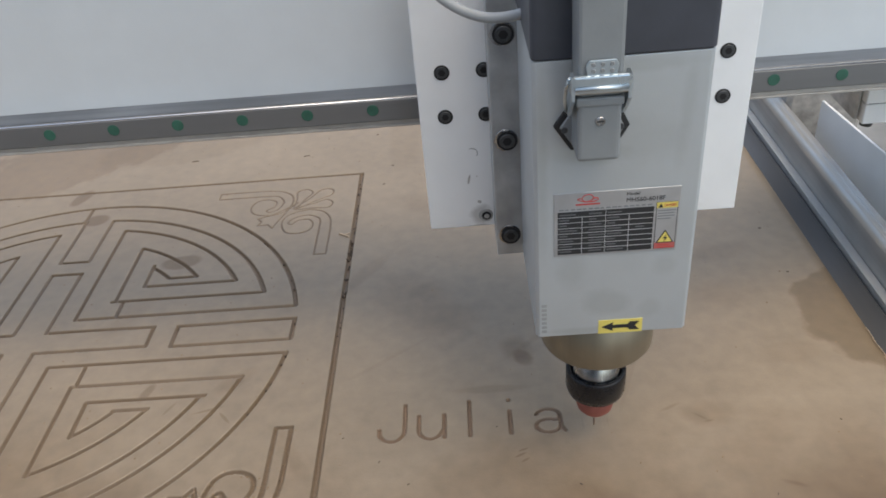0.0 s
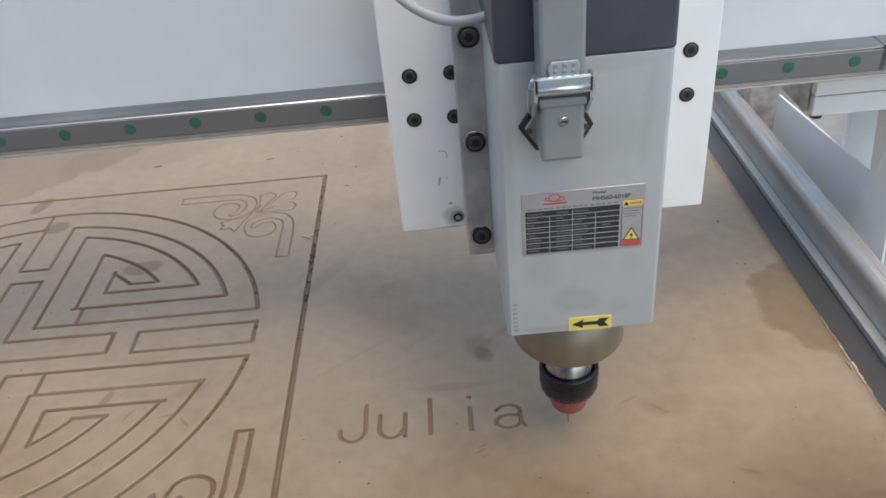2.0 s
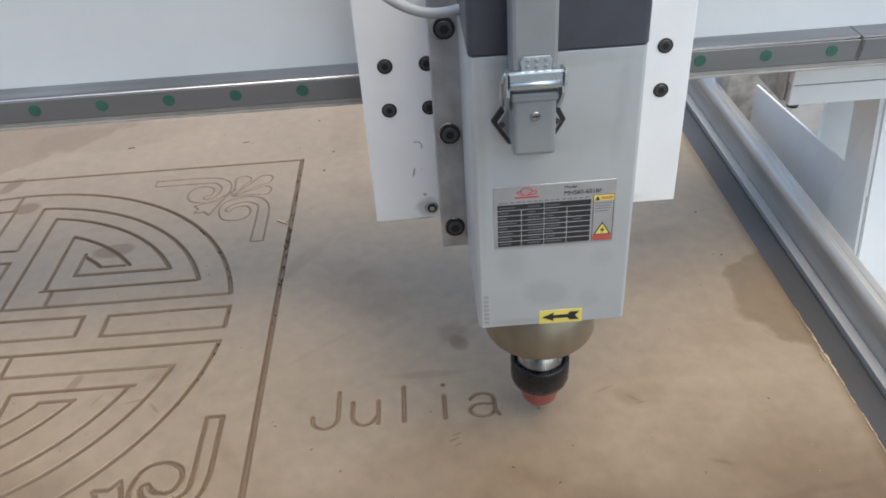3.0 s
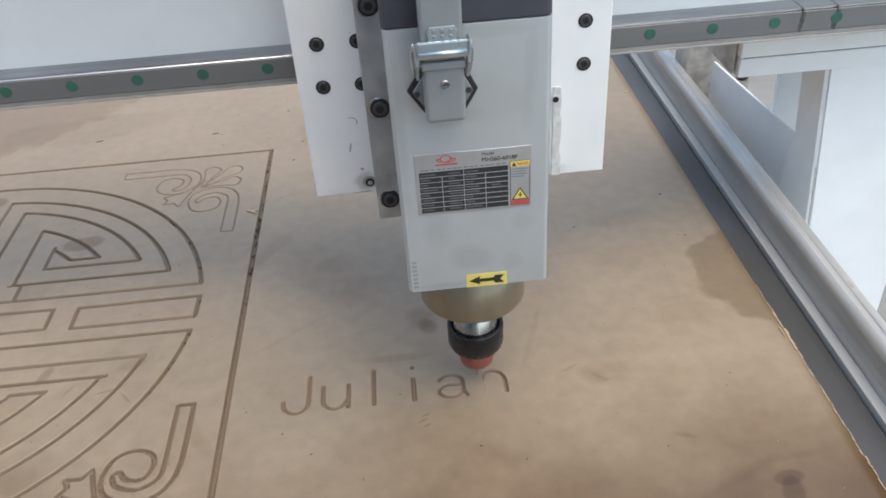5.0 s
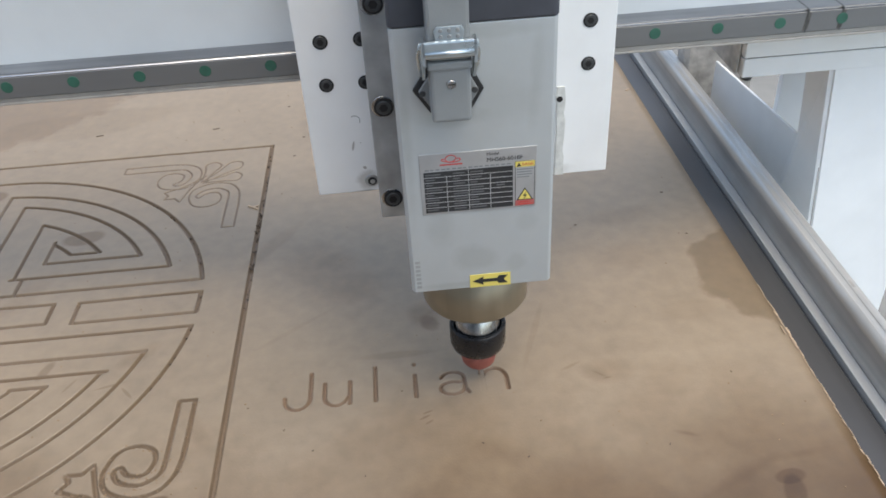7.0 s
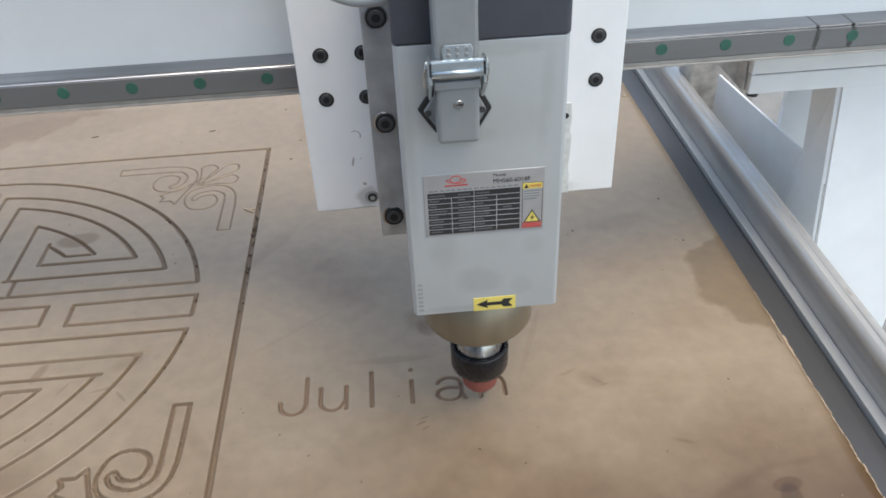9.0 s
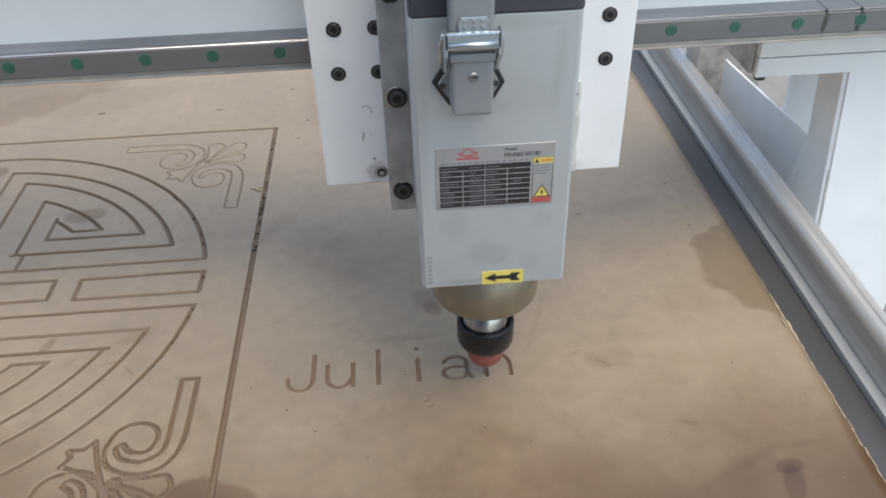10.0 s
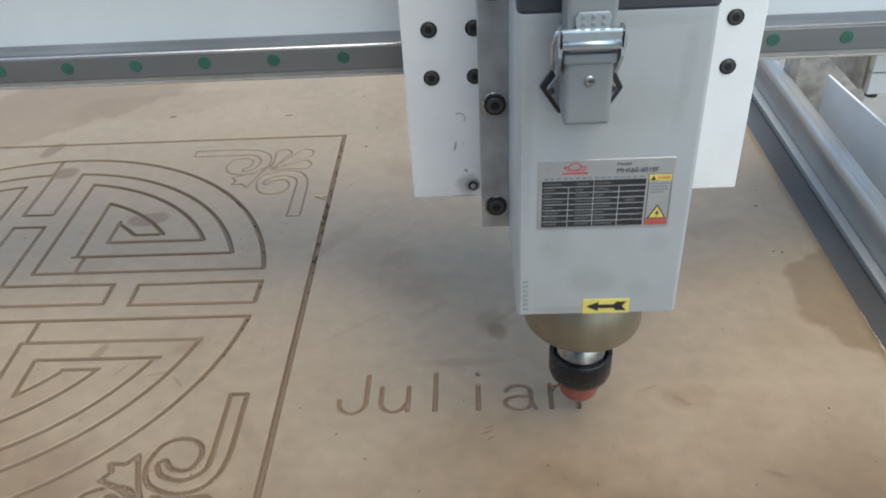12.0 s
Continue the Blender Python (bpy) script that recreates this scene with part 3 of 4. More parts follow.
# ---- the gantry: beam, rail, legs (moves along y) ----
def build_gantry():
    g = tagged(new("gantry"), "white gantry beam with a steel linear rail and legs", "gantry")
    part("beam", box(-1.15, -0.2965, 0.2425, 0.80, -0.20, 0.42, 0.003), WHITE, g, "white enamelled beam")
    part("ledge", box(-1.15, -0.3222, 0.2400, 0.80, -0.2630, 0.2424, 0.0008), LEDGE, g, "pale bare metal ledge")
    part("rail_seat", box(-1.145, -0.3212, 0.2426, 0.795, -0.2967, 0.2464, 0.0005), LEDGE, g, "pale bare metal seat of the rail")
    rail = part("rail", prism([(-0.2967, 0.2466), (-0.2967, 0.2690), (-0.3205, 0.2690), (-0.3230, 0.2668), (-0.3230, 0.2476), (-0.3220, 0.2466)],
                              "x", -1.14, 0.79), RAILM, g, "polished steel linear rail")
    part("running_face", box(-1.14, -0.3200, 0.2691, 0.79, -0.2967, 0.2697, 0.0002), STEEL, rail, "bright ground running face")
    # bright bead added on the rail's chamfer to draw its highlight line
    part("highlight_bead", tube([(-1.1395, -0.3218, 0.2679), (0.7895, -0.3218, 0.2679)], 0.0010, 12), CHROME, rail, "bright bead that draws the highlight along the rail")
    for k in range(-9, 14):
        x = -0.0488 + 0.06 * k
        if k != 12:
            part("plug", disc_y(x, -0.3236, 0.2583, 0.0054, 0.0012, 24, 0.0002), GREEN, rail, "green plastic screw plug")
    for x in (0.577, 0.6105):
        part("joint", box(x - 0.0006, -0.3233, 0.2470, x + 0.0006, -0.2968, 0.2699), SCREW, rail)
        part("grease_mark", prism([(x - 0.0030, 0.2480), (x - 0.0010, 0.2676), (x + 0.0034, 0.2660), (x + 0.0018, 0.2500)], "y", -0.32325, -0.3228), GREASE, rail, "dark grease at the rail joint")
    # right leg: two stacked plates, box column with a notched cheek
    part("cross_plate", box(0.5515, -0.262, 0.1965, 0.80, -0.10, 0.2424, 0.0012), WHITE_PLATE, g)
    part("cross_plate", box(0.5525, -0.260, 0.1735, 0.80, -0.10, 0.1948, 0.0012), WHITE_PLATE, g)
    part("gap", box(0.556, -0.2592, 0.1950, 0.799, -0.11, 0.1964), HOLE, g)
    part("column", prism([(0.6565, 0.1732), (0.80, 0.1732), (0.80, -0.30), (0.702, -0.30)], "y", -0.258, -0.254), WHITE_PLATE, g, "white sheet metal leg")
    cheek = prism([(-0.2538, -0.30), (-0.2538, 0.1725), (-0.204, 0.1725), (-0.204, 0.066), (0.045, 0.054), (0.045, -0.05), (-0.10, -0.30)], "x", 0.6520, 0.6555, 0.0004)
    for v in cheek.verts:     # it leans out towards the foot of the column
        v.co.x += 0.0962 * (0.1732 - v.co.z) * max(0.0, 0.045 - v.co.y) / 0.2985
    part("cheek", cheek, WHITE_PLATE, g, "notched white cheek plate")
    part("inner_panel", box(0.6800, -0.105, -0.05, 0.80, -0.095, 0.1732, 0.001), WHITE_PLATE, g)
    part("casting", box(0.6118, 0.06, -0.10, 0.720, 0.10, 0.2424, 0.006, 1), CASTING, g, "rough unpainted casting")
    part("casting", box(0.5470, -0.252, 0.1750, 0.5514, -0.08, 0.2423, 0.0015, 1), CASTING, g, "rough unpainted casting")
    part("bolt", lathe([(0.006, 0.168), (0.006, 0.1734)], 0.562, -0.250, 20), SCREW, g)
    # left leg, out of sight behind the edge of the table
    part("column", box(-1.15, -0.258, -0.30, -1.03, -0.09, 0.2218, 0.003), WHITE, g, "white sheet metal leg")
    return g


# ---- the cutting head (moves with the gantry, across it and up and down) ----
HX, HY = 0.2410, -0.4870          # spindle axis at the reference place


def screw_head(x, y, z, r, parent):
    part("recess", disc_y(x, y + 0.0005, z, r, 0.004, 28), HOLE, parent)
    bolt = part("screw", disc_y(x, y, z, r * 0.86, 0.006, 28, r * 0.14), SCREW, parent, "black socket head screw")
    hexa = [(x + r * 0.46 * math.cos(radians(60 * k)), z + r * 0.46 * math.sin(radians(60 * k))) for k in range(6)]
    part("socket", prism(hexa, "y", y - 0.0003, y + 0.001), HOLE, bolt)


def build_head():
    h = tagged(new("cutting_head"), "silver square router spindle on a white slide plate", "router head")
    plate = part("slide_plate", box(-0.1350, 0.1030, 0.154, 0.1380, 0.1230, 0.44, 0.0012), WHITE_PLATE, h, "white painted slide plate")
    for x in (-0.1135, -0.0797, 0.1150):
        for z in (0.2645, 0.3035):
            screw_head(x, 0.1020, z, 0.0064, plate)
    part("screw_hole", disc_y(-0.0845, 0.1025, 0.1655, 0.0066, 0.004, 24, 0.0006), ALU, plate, "worn grey ring round a screw hole")
    part("screw_hole", disc_y(-0.0840, 0.1021, 0.1652, 0.0042, 0.004, 20), HOLE, plate)
    part("screw_hole", disc_y(-0.0838, 0.1019, 0.1647, 0.0026, 0.004, 20, 0.0004), ALU, plate)
    rnd = random.Random(4)
    left = [(0.0885 + rnd.uniform(-0.0004, 0.0004), 0.1545 + 0.0905 * k / 14) for k in range(15)]
    right = [(0.0955 + rnd.uniform(-0.0011, 0.0011), 0.1545 + 0.0905 * k / 14) for k in range(15)]
    part("filler_edge", prism(left + right[::-1], "y", 0.1012, 0.1031), FILLER, plate, "ragged pale filler strip")
    part("screw_hole", disc_y(0.0912, 0.1008, 0.2335, 0.0042, 0.004, 20), FILLER, plate)
    part("screw_hole", disc_y(0.0905, 0.1005, 0.2335, 0.0028, 0.004, 20), HOLE, plate)
    part("scratch", tube([(-0.0935 + 0.0048 * math.cos(radians(a)), 0.10295, 0.2285 + 0.0048 * math.sin(radians(a))) for a in range(-30, 121, 15)], 0.00025, 6), SCREW, plate, "thin curved scratch in the paint")
    part("carriage", box(-0.10, 0.1235, 0.235, 0.10, 0.1645, 0.42, 0.003), SCREW, h)
    mount = part("mounting_plate", box(-0.0772, 0.0572, 0.153, 0.0772, 0.1028, 0.385, 0.001), ALU, h, "bare aluminium mounting block")
    for z in (0.1745, 0.2635, 0.3500):
        part("counterbore", disc_y(-0.0662, 0.0569, z - 0.0012, 0.0094, 0.002, 28, 0.0002), SHAFT, mount)
        screw_head(-0.0655, 0.0545, z - 0.0012, 0.0080, mount)
    # housing
    c = 0.003
    shape = [(-0.0555, -0.057 + c), (-0.0555 + c * 0.8, -0.057), (0.0540 - 0.0025, -0.057), (0.0540, -0.057 + 0.0025), (0.0540, 0.057), (-0.0555, 0.057)]
    body = part("housing", prism(shape, "z", 0.156, 0.371, 0.0006), SILVER, h, "silver grey square housing")
    capo = [(x * 1.01, y * 1.01) for x, y in shape]
    part("top_cover", prism(capo, "z", 0.3712, 0.455, 0.0015), CAP, h, "dark top cover")
    # nose, shaft, nut and tool, turned on the spindle axis
    part("flange", lathe([(0.0, 0.1556), (0.0455, 0.1556), (0.0455, 0.1085), (0.0440, 0.1060), (0.0, 0.1060)], x=-0.001), BRASS, h, "dull bronze nose flange")
    part("shaft", lathe([(0.0, 0.1058), (0.0195, 0.1058), (0.0195, 0.0735), (0.0203, 0.0725), (0.0203, 0.052), (0.0, 0.052)]), SHAFT, h, "bright turned steel shaft")
    part("collet_nut", lathe([(0.0218, 0.0515), (0.0218, 0.0688), (0.0226, 0.0700), (0.0248, 0.0700), (0.0256, 0.0688), (0.0256, 0.0500), (0.0242, 0.0450), (0.0175, 0.0438), (0.0, 0.0438)]), BLACK, h, "black collet nut")
    cutter = part("cutter", lathe([(0.0, 0.0436), (0.0166, 0.0436), (0.0166, 0.0310), (0.0154, 0.0245), (0.0120, 0.0200), (0.0030, 0.0180), (0.0, 0.0180)], seg=40), RED, h, "red cutter body")
    part("tip", lathe([(0.0, 0.0179), (0.0011, 0.0179), (0.0010, 0.004), (0.0006, -0.0022), (0.0, -0.0024)], seg=20), CARBIDE, cutter)
    build_connector(h)
    build_label(h)
    # direction sticker
    st = part("sticker", box(-0.0100, -0.0574, 0.1562, 0.0220, -0.05705, 0.1685), YELLOW, h, "yellow sticker with a black arrow")
    arrow = [(-0.0078, 0.1624), (0.0008, 0.1664), (0.0002, 0.1639), (0.0112, 0.1639), (0.0128, 0.1662), (0.0198, 0.1662), (0.0166, 0.1624), (0.0198, 0.1586), (0.0128, 0.1586), (0.0112, 0.1609), (0.0002, 0.1609), (0.0008, 0.1584)]
    part("arrow", prism(arrow, "y", -0.0577, -0.0573), INK, st)
    # worn stamped marks down the housing's edge
    for k in range(7):
        part("stamped_mark", box(-0.0515, -0.05715, 0.1600 + 0.0040 * k, -0.0478, -0.05695, 0.1626 + 0.0040 * k), STAMP, h)
    # cable that loops over the slide plate
    pts = smooth_line([(-0.138, 0.452), (-0.126, 0.413), (-0.106, 0.388), (-0.078, 0.3755), (-0.048, 0.381), (-0.028, 0.400), (-0.02, 0.44)], 6)
    part("cable", tube([(x, 0.035 - 0.04 * k / len(pts), z) for k, (x, z) in enumerate(pts)], 0.0036), CABLE, h, "grey cable")
    return h


def build_connector(h):
    """A heavy plug in a hood with a wire lever, standing on the front of the housing."""
    cx = -0.0195
    y0 = -0.057
    hexa = [(cx - 0.0235, 0.3290), (cx - 0.0125, 0.3120), (cx + 0.0150, 0.3120), (cx + 0.0240, 0.3270), (cx + 0.0150, 0.3450), (cx - 0.0125, 0.3450)]
    con = part("plug_connector", prism(hexa, "y", y0 - 0.0030, y0 - 0.0002, 0.0006), GASKET, h, "grey plug connector with zinc lever")
    inner = [(cx + (x - cx) * 0.84, 0.329 + (z - 0.329) * 0.84) for x, z in hexa]
    part("base_flange", prism(inner, "y", y0 - 0.0060, y0 - 0.0031, 0.0006), GREY, con)
    for sx in (-0.0172, 0.0175):
        part("flange_screw", disc_y(cx + sx, y0 - 0.0068, 0.328, 0.0022, 0.001, 16, 0.0003), SCREW, con)
    bm = box(cx - 0.0128, y0 - 0.0310, 0.3180, cx + 0.0130, y0 - 0.0040, 0.3575, 0.0028, 3)
    part("socket_housing", bm, GREY, con)
    part("rim", box(cx - 0.0138, y0 - 0.0322, 0.3545, cx + 0.0140, y0 - 0.0030, 0.3600, 0.0012), GREY, con)
    sc = part("front_screw", disc_y(cx + 0.0005, y0 - 0.0322, 0.3450, 0.0029, 0.002, 20, 0.0005), SHAFT, con)
    part("slot", box(cx - 0.0016, y0 - 0.0325, 0.3447, cx + 0.0026, y0 - 0.0320, 0.3454), HOLE, sc)
    part("hood", prism([(cx - 0.0128, 0.3602), (cx - 0.0132, 0.420), (cx - 0.0105, 0.445), (cx + 0.0105, 0.445), (cx + 0.0132, 0.420), (cx + 0.0130, 0.3602)], "y", y0 - 0.0310, y0 - 0.0045, 0.0022), GREY, con)
    part("cable_gland", lathe([(0.0, 0.4452), (0.0115, 0.4452), (0.0115, 0.462), (0.0, 0.462)], cx, y0 - 0.018, 24), GASKET, con)
    lever = part("lever", box(cx - 0.0175, y0 - 0.0352, 0.3635, cx + 0.0175, y0 - 0.0315, 0.3745, 0.0012), ZINC, con, "bright zinc locking lever")
    part("lever_roll", tube([(cx - 0.0150, y0 - 0.0356, 0.3672), (cx + 0.0150, y0 - 0.0356, 0.3672)], 0.0014), ZINC, lever)
    tab = [(cx - 0.0080, 0.3740), (cx - 0.0090, 0.3800), (cx - 0.0070, 0.3830), (cx + 0.0080, 0.3830), (cx + 0.0095, 0.3800), (cx + 0.0085, 0.3740)]
    part("tab", prism(tab, "y", y0 - 0.0335, y0 - 0.0318, 0.0004), ZINC, lever)
    for k in range(3):
        for z in (0.3768, 0.3806):
            part("stud", disc_y(cx - 0.0048 + 0.0052 * k, y0 - 0.0341, z, 0.0013, 0.001, 14, 0.0003), GREY, lever)
    for s in (-1, 1):
        part("arm", prism([(y0 - 0.0352, 0.3745), (y0 - 0.0352, 0.3600), (y0 - 0.0200, 0.3440), (y0 - 0.0130, 0.3440), (y0 - 0.0130, 0.3480), (y0 - 0.0270, 0.3745)], "x", cx + s * 0.0160 - 0.0009, cx + s * 0.0160 + 0.0009), ZINC, lever)
        part("wire", tube([(cx + s * 0.0172, y0 - 0.030, 0.372), (cx + s * 0.0190, y0 - 0.024, 0.362), (cx + s * 0.0185, y0 - 0.019, 0.352), (cx + s * 0.0172, y0 - 0.015, 0.345)], 0.0011, 10), ZINC, lever)


def words(body, size, x, y, z, mat, parent, width=None):
    """Flat raised lettering with the built-in font, facing -y."""
    cu = bpy.data.curves.new("lettering", "FONT")
    cu.body, cu.size, cu.extrude = body, size, 0.00008
    tmp = new("tmp", cu)
    bpy.context.view_layer.update()
    me = bpy.data.meshes.new_from_object(tmp.evaluated_get(bpy.context.evaluated_depsgraph_get()))
    bpy.data.objects.remove(tmp)
    xs = [v.co.x for v in me.vertices]
    k = width / (max(xs) - min(xs)) if width else 1.0
    me.transform(Matrix.Translation((x, y, z)) @ Matrix.Rotation(radians(90), 4, "X") @ Matrix.Diagonal((k, 1, 1, 1)) @ Matrix.Translation((-min(xs), 0, 0)))
    me.materials.clear()
    me.materials.append(mat)
    ob = new("lettering", me)
    ob.parent = parent
    return ob


def build_label(h):
    """The rating plate: emblem, model number, a black table of small print, warnings."""
    y = -0.0570
    x0, x1, z0, z1 = -0.0425, 0.0410, 0.2285, 0.2790
    lab = part("rating_plate", box(x0, y - 0.0006, z0, x1, y - 0.0001, z1, 0.0002, 1), LABEL, h, "silver rating plate with a black table and warnings")
    tx0, tx1, tz0, tz1 = x0 + 0.0025, x0 + 0.0665, z0 + 0.0018, z1 - 0.0145
    table = part("table", box(tx0, y - 0.0009, tz0, tx1, y - 0.0006, tz1), INK, lab)
    cols, n = (0.0, 0.255, 0.50, 0.745, 1.0), 8
    w, t = tx1 - tx0, (tz1 - tz0) / n
    for k in range(1, n):
        part("rule", box(tx0, y - 0.0010, tz0 + t * k - 0.00016, tx1, y - 0.0009, tz0 + t * k + 0.00016), PRINT, table)
    for i, c in enumerate(cols[1:4], 1):
        part("rule", box(tx0 + w * c - 0.00016, y - 0.00101, tz0, tx0 + w * c + 0.00016, y - 0.0009, tz1 - (t if i % 2 else 0)), PRINT, table)
    rnd = random.Random(11)
    bars = []
    for k in range(n):
        for i in range(4):
            long = w * 0.25 * rnd.uniform(0.3, 0.75) if not (i == 3 and rnd.random() < 0.6) else 0
            if long:
                zc = tz0 + t * (k + 0.5)
                a = tx0 + w * cols[i] + (0.0012 if i % 2 == 0 else 0.0045)
                bars.append(box(a, y - 0.00102, zc - 0.00045, a + min(long, w * 0.2), y - 0.0009, zc + 0.00055))
    tagged(part("small_print", joined(*bars), FAINT, table), kind="stuff")
    # emblem: looping red bands
    loop = [smooth_line([(x0 + 0.0200, z1 - 0.0068), (x0 + 0.0185, z1 - 0.0045), (x0 + 0.0205, z1 - 0.0022), (x0 + 0.0240, z1 - 0.0020), (x0 + 0.0262, z1 - 0.0042), (x0 + 0.0245, z1 - 0.0066)]),
            smooth_line([(x0 + 0.0245, z1 - 0.0066), (x0 + 0.0215, z1 - 0.0072), (x0 + 0.0165, z1 - 0.0060), (x0 + 0.0160, z1 - 0.0048), (x0 + 0.0180, z1 - 0.0046)]),
            smooth_line([(x0 + 0.0200, z1 - 0.0072), (x0 + 0.0255, z1 - 0.0074), (x0 + 0.0290, z1 - 0.0060), (x0 + 0.0285, z1 - 0.0046), (x0 + 0.0262, z1 - 0.0048)])]
    part("emblem", joined(*[tube([(x, y - 0.0007, z) for x, z in ln], 0.00034, 8) for ln in loop]), REDINK, lab)
    part("caption", box(x0 + 0.0145, y - 0.0007, z1 - 0.0098, x0 + 0.0305, y - 0.0006, z1 - 0.0087), REDINK, lab)
    for k in range(16):
        part("caption", box(x0 + 0.0035 + 0.0039 * k, y - 0.0007, z1 - 0.0134, x0 + 0.0035 + 0.0039 * k + (0.0032, 0.0024, 0.0029)[k % 3], y - 0.0006, z1 - 0.0122), GREY, lab)
    words("Model", 0.0032, x0 + 0.0480, y - 0.00075, z1 - 0.0045, INK, lab, 0.0085)
    words("MHS60-6018F", 0.0046, x0 + 0.0480, y - 0.00075, z1 - 0.0096, INK, lab, 0.0255)
    # warning column
    wx0, wx1 = x1 - 0.0155, x1 - 0.0012
    part("warning_field", box(wx0, y - 0.0009, tz0, wx1, y - 0.0006, tz1 + 0.003), INK, lab)
    part("warning_ground", box(wx0 + 0.0004, y - 0.00095, tz0 + 0.0004, wx1 - 0.0004, y - 0.0009, tz1 + 0.0026), LABEL, lab)
    part("warning_strip", box(wx0 + 0.0002, y - 0.0011, tz1 - 0.0016, wx1 - 0.0002, y - 0.0009, tz1 + 0.0028), YELLOW, lab)
    part("warning_mark", prism([(wx0 + 0.0012, tz1 - 0.0010), (wx0 + 0.0028, tz1 + 0.0022), (wx0 + 0.0044, tz1 - 0.0010)], "y", y - 0.0013, y - 0.0011), INK, lab)
    words("DANGER", 0.0030, wx0 + 0.0052, y - 0.00118, tz1 - 0.0004, REDINK, lab, 0.0080)
    tagged(part("warning_text", joined(*[box(wx0 + 0.0012, y - 0.0011, tz1 - 0.0040 - 0.0021 * k, wx0 + 0.0012 + q, y - 0.0009, tz1 - 0.0031 - 0.0021 * k) for k, q in enumerate((0.0118, 0.0108, 0.0112, 0.0090))]), GREY, lab), kind="stuff")
    mx, mz, r = (wx0 + wx1) / 2, tz0 + 0.0082, 0.0056
    tri = lambda s: [(mx + s * r * math.cos(radians(a)), mz + s * r * math.sin(radians(a))) for a in (90, 210, 330)]
    part("warning_triangle", prism(tri(1.25), "y", y - 0.0011, y - 0.0009), INK, lab)
    part("warning_triangle", prism(tri(0.98), "y", y - 0.0013, y - 0.0011), YELLOW, lab)
    bolt = [(mx + 0.0010, mz + 0.0036), (mx - 0.0014, mz + 0.0002), (mx + 0.0002, mz + 0.0002), (mx - 0.0008, mz - 0.0026), (mx + 0.0016, mz + 0.0010), (mx + 0.0001, mz + 0.0010)]
    part("warning_bolt", prism(bolt, "y", y - 0.0015, y - 0.0013), INK, lab)
    part("warning_strip", box(wx0 + 0.0002, y - 0.0011, tz0, wx1 - 0.0002, y - 0.0009, tz0 + 0.0046), WARN, lab)
    for k, q in enumerate((0.0105, 0.0085)):
        part("warning_line", box(wx0 + 0.0022, y - 0.0013, tz0 + 0.0008 + 0.0019 * k, wx0 + 0.0022 + q, y - 0.0011, tz0 + 0.0015 + 0.0019 * k), REDINK, lab)


# ---- chips and specks on the board ----
def speck(x, y, l, w, turn, h, mat):
    bm = box(-l / 2, -w / 2, 0, l / 2, w / 2, h, min(w, h) * 0.25, 1)
    for v in bm.verts:
        v.co.y += (v.co.x / l) ** 2 * l * 0.5
    ob = part("wood_shaving" if mat is CHIP else "speck", bm, mat)
    ob.matrix_basis = pose(x, y, 0.0002, 0, 0, turn)
    return ob


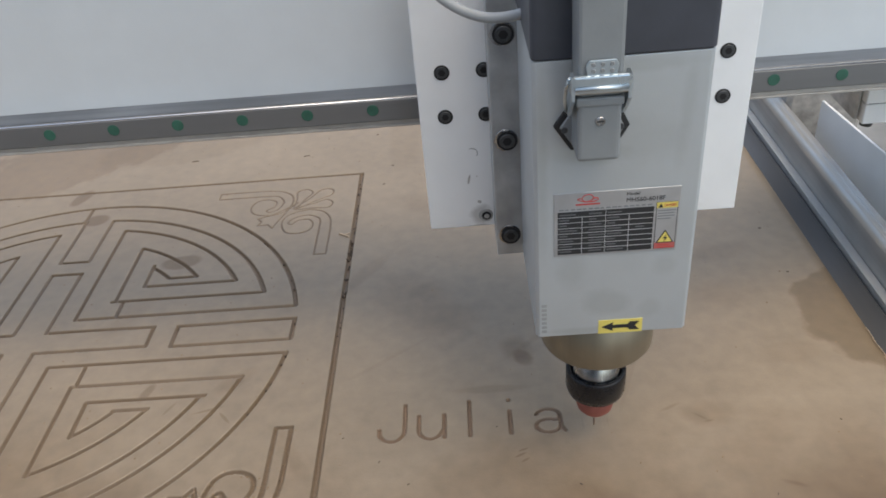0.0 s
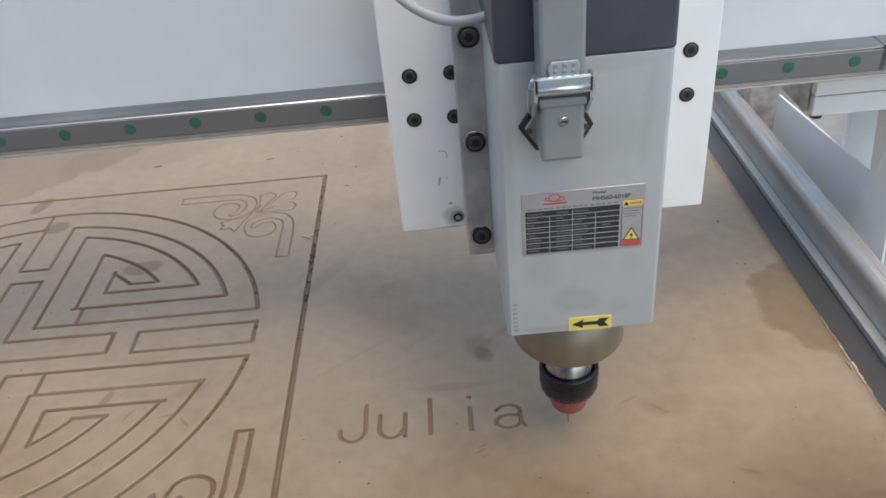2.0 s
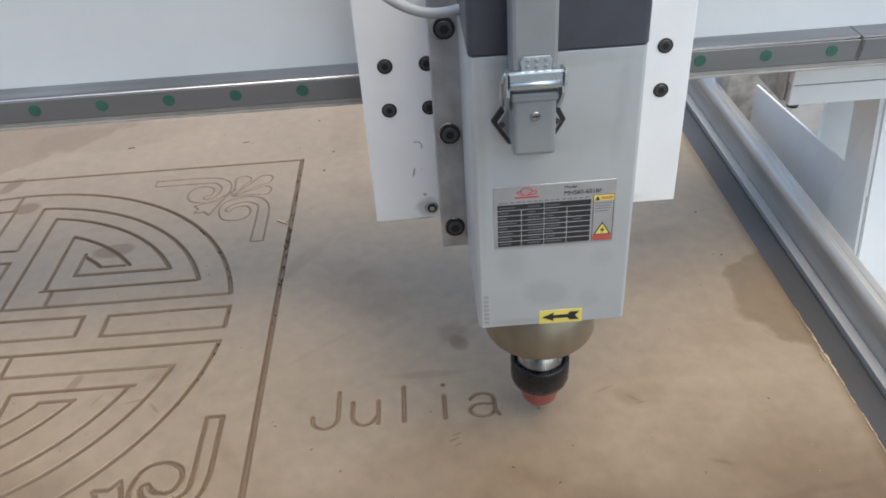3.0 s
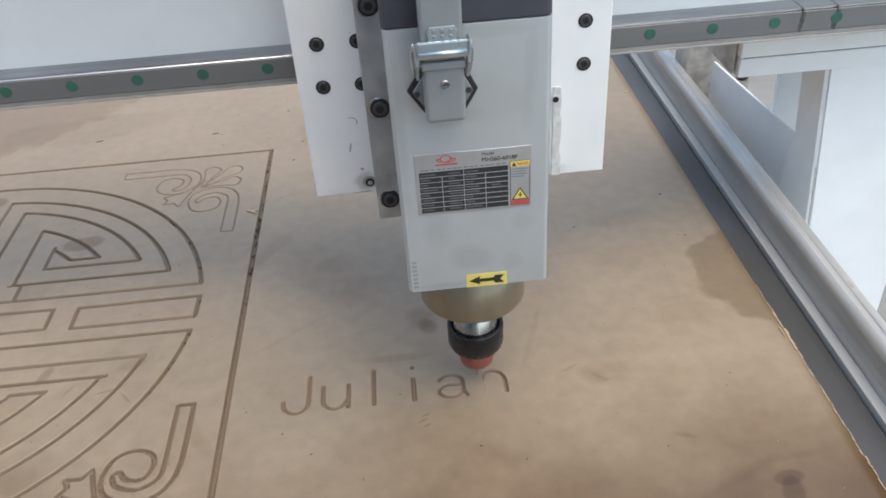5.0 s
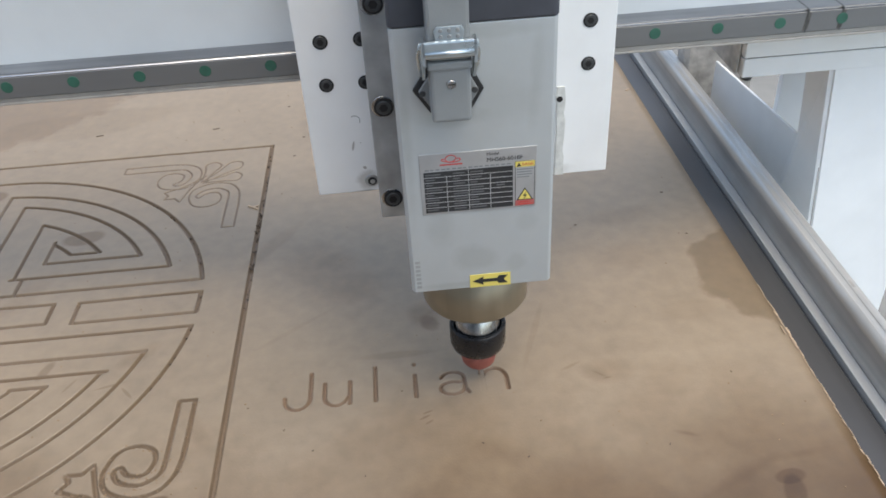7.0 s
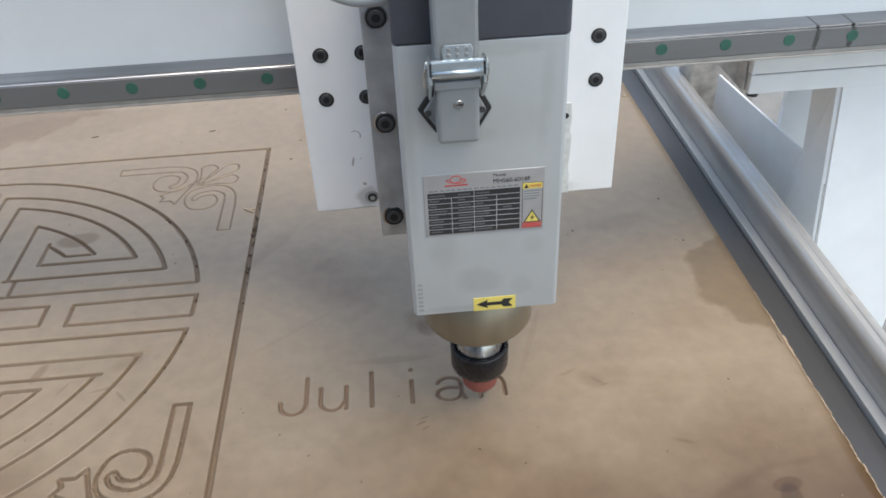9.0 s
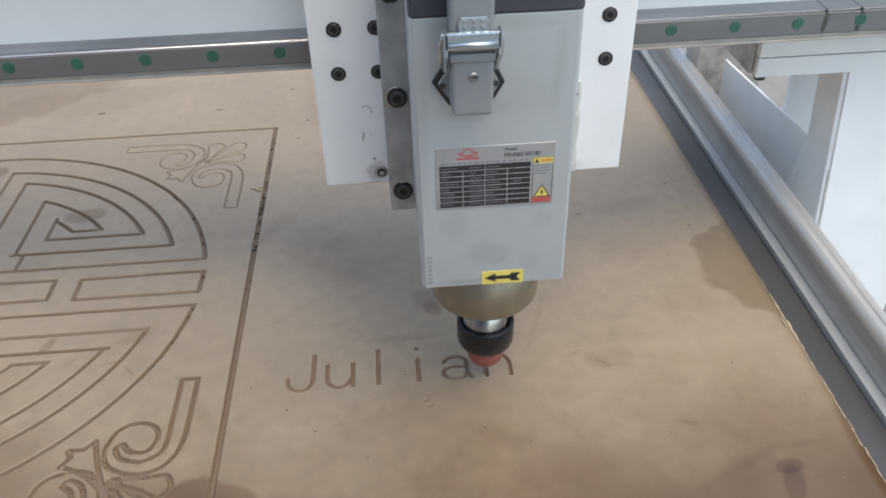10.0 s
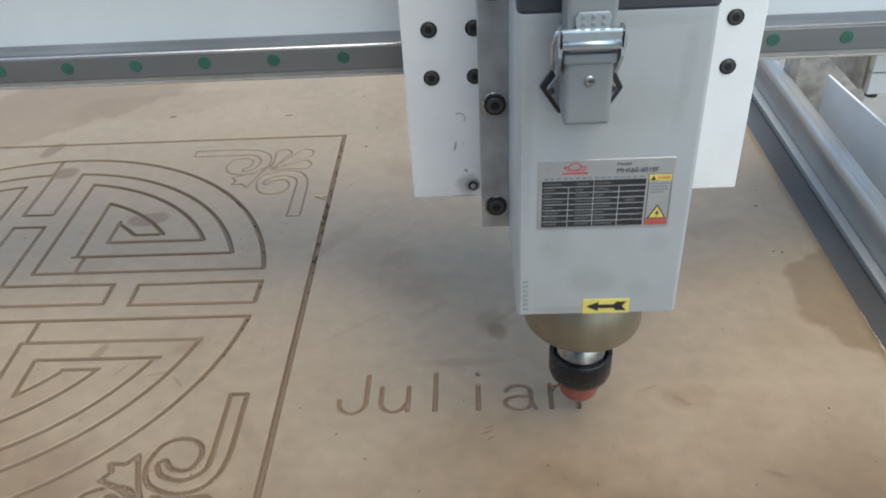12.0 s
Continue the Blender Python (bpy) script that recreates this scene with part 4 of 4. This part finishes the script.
def build_litter():
    for x, y, l, w, turn in ((-0.263, 0.075, 0.013, 0.004, 10), (-0.089, 0.066, 0.012, 0.0025, 12), (0.016, 0.121, 0.004, 0.003, 0), (0.044, 0.017, 0.004, 0.003, 0), (0.034, -0.036, 0.004, 0.003, 20),
                             (0.501, -0.210, 0.004, 0.003, 0), (0.381, -0.263, 0.003, 0.002, 0), (0.503, -0.300, 0.003, 0.0025, 0),
                             (0.020, -0.508, 0.0022, 0.0014, 0), (0.083, -0.566, 0.0026, 0.0017, 30), (0.056, -0.539, 0.0030, 0.0014, 60), (0.129, -0.599, 0.0022, 0.0017, 90), (0.473, -0.521, 0.0026, 0.0014, 120), (0.232, -0.576, 0.0030, 0.0017, 150), (0.164, -0.505, 0.0022, 0.0014, 10), (0.269, -0.596, 0.0026, 0.0017, 40), (0.391, -0.598, 0.0030, 0.0014, 70)):
        tagged(speck(x, y, l * 0.8, w * 0.6, turn, 0.0006, DIRT), "small dark speck lying on the board", "speck", "specks on the board")
    for x, y, l, w, turn in ((-0.012, -0.1625, 0.016, 0.003, -35), (-0.008, -0.1605, 0.010, 0.002, 20), (0.536, 0.079, 0.007, 0.003, 30), (0.5440, -0.474, 0.012, 0.0010, 91)):
        tagged(speck(x, y, l, w, turn, 0.0015, CHIP), "pale curled wood shaving on the board", "wood shaving", "shavings on the board")
    rnd = random.Random(17)
    bm = bmesh.new()
    for _ in range(45):
        y = rnd.choice((rnd.uniform(-0.30, -0.14), rnd.uniform(-0.36, -0.02)))
        bmesh.ops.create_cube(bm, size=rnd.uniform(0.0012, 0.0030), matrix=Matrix.Translation((rnd.uniform(-0.0022, 0.0022), y, -0.0022)) @ Euler((rnd.uniform(0, 3), rnd.uniform(0, 3), rnd.uniform(0, 3))).to_matrix().to_4x4() @ Matrix.Diagonal((0.7, rnd.uniform(1, 2.4), 0.6, 1)))
    for _ in range(25):
        a = radians(rnd.uniform(-25, 60))
        bmesh.ops.create_cube(bm, size=rnd.uniform(0.0008, 0.0022), matrix=Matrix.Translation((MX + RINGS[0][0] * math.cos(a), MY + RINGS[0][1] * math.sin(a), -0.0026)) @ Euler((rnd.uniform(0, 3), rnd.uniform(0, 3), 0)).to_matrix().to_4x4())
    tagged(part("groove_dirt", bm, DIRT), "dark crumbs of dirt caught in the engraved lines", "dirt", kind="stuff")
    rnd = random.Random(7)
    bm = bmesh.new()
    for _ in range(260):
        x, y, s = rnd.uniform(-0.5, 0.54), rnd.uniform(-0.7, 0.2), rnd.uniform(0.0006, 0.0016)
        bmesh.ops.create_cube(bm, size=s, matrix=Matrix.Translation((x, y, 0.0003)) @ Euler((0, 0, rnd.uniform(0, 3))).to_matrix().to_4x4() @ Matrix.Diagonal((1, 0.7, 0.4, 1)))
    for line in corner_scroll():
        for u, v in line:
            if rnd.random() < 0.8:
                s = rnd.uniform(0.0005, 0.0014)
                bmesh.ops.create_cube(bm, size=s, matrix=Matrix.Translation((-u + rnd.uniform(-0.006, 0.006), -FRAME_H + v + rnd.uniform(-0.006, 0.006), -0.0001)) @ Euler((rnd.uniform(0, 3), rnd.uniform(0, 3), rnd.uniform(0, 3))).to_matrix().to_4x4())
    tagged(part("sawdust", bm, CUT), "fine brown sawdust scattered on the board", "sawdust", kind="stuff")


build_ground()
build_walls()
build_table()
board, strips = build_board()
gantry = build_gantry()
head = build_head()
build_litter()


def motions():
    walk(gantry, [(t, pose(0, y, 0)) for t, x, y, z in TRAVEL])
    walk(head, [(t, pose(HX + x, HY + y, z)) for t, x, y, z in TRAVEL])
    # the cutter takes the last letter down stroke by stroke
    for ob, a, b in zip(strips, (3.3, 3.9, 7.3), (3.9, 4.6, 8.8)):
        walk(ob, [(0, pose(0, 0, 0)), (a, pose(0, 0, 0)), (b, pose(0, 0, -0.0045)), (12, pose(0, 0, -0.0045))])


motions()
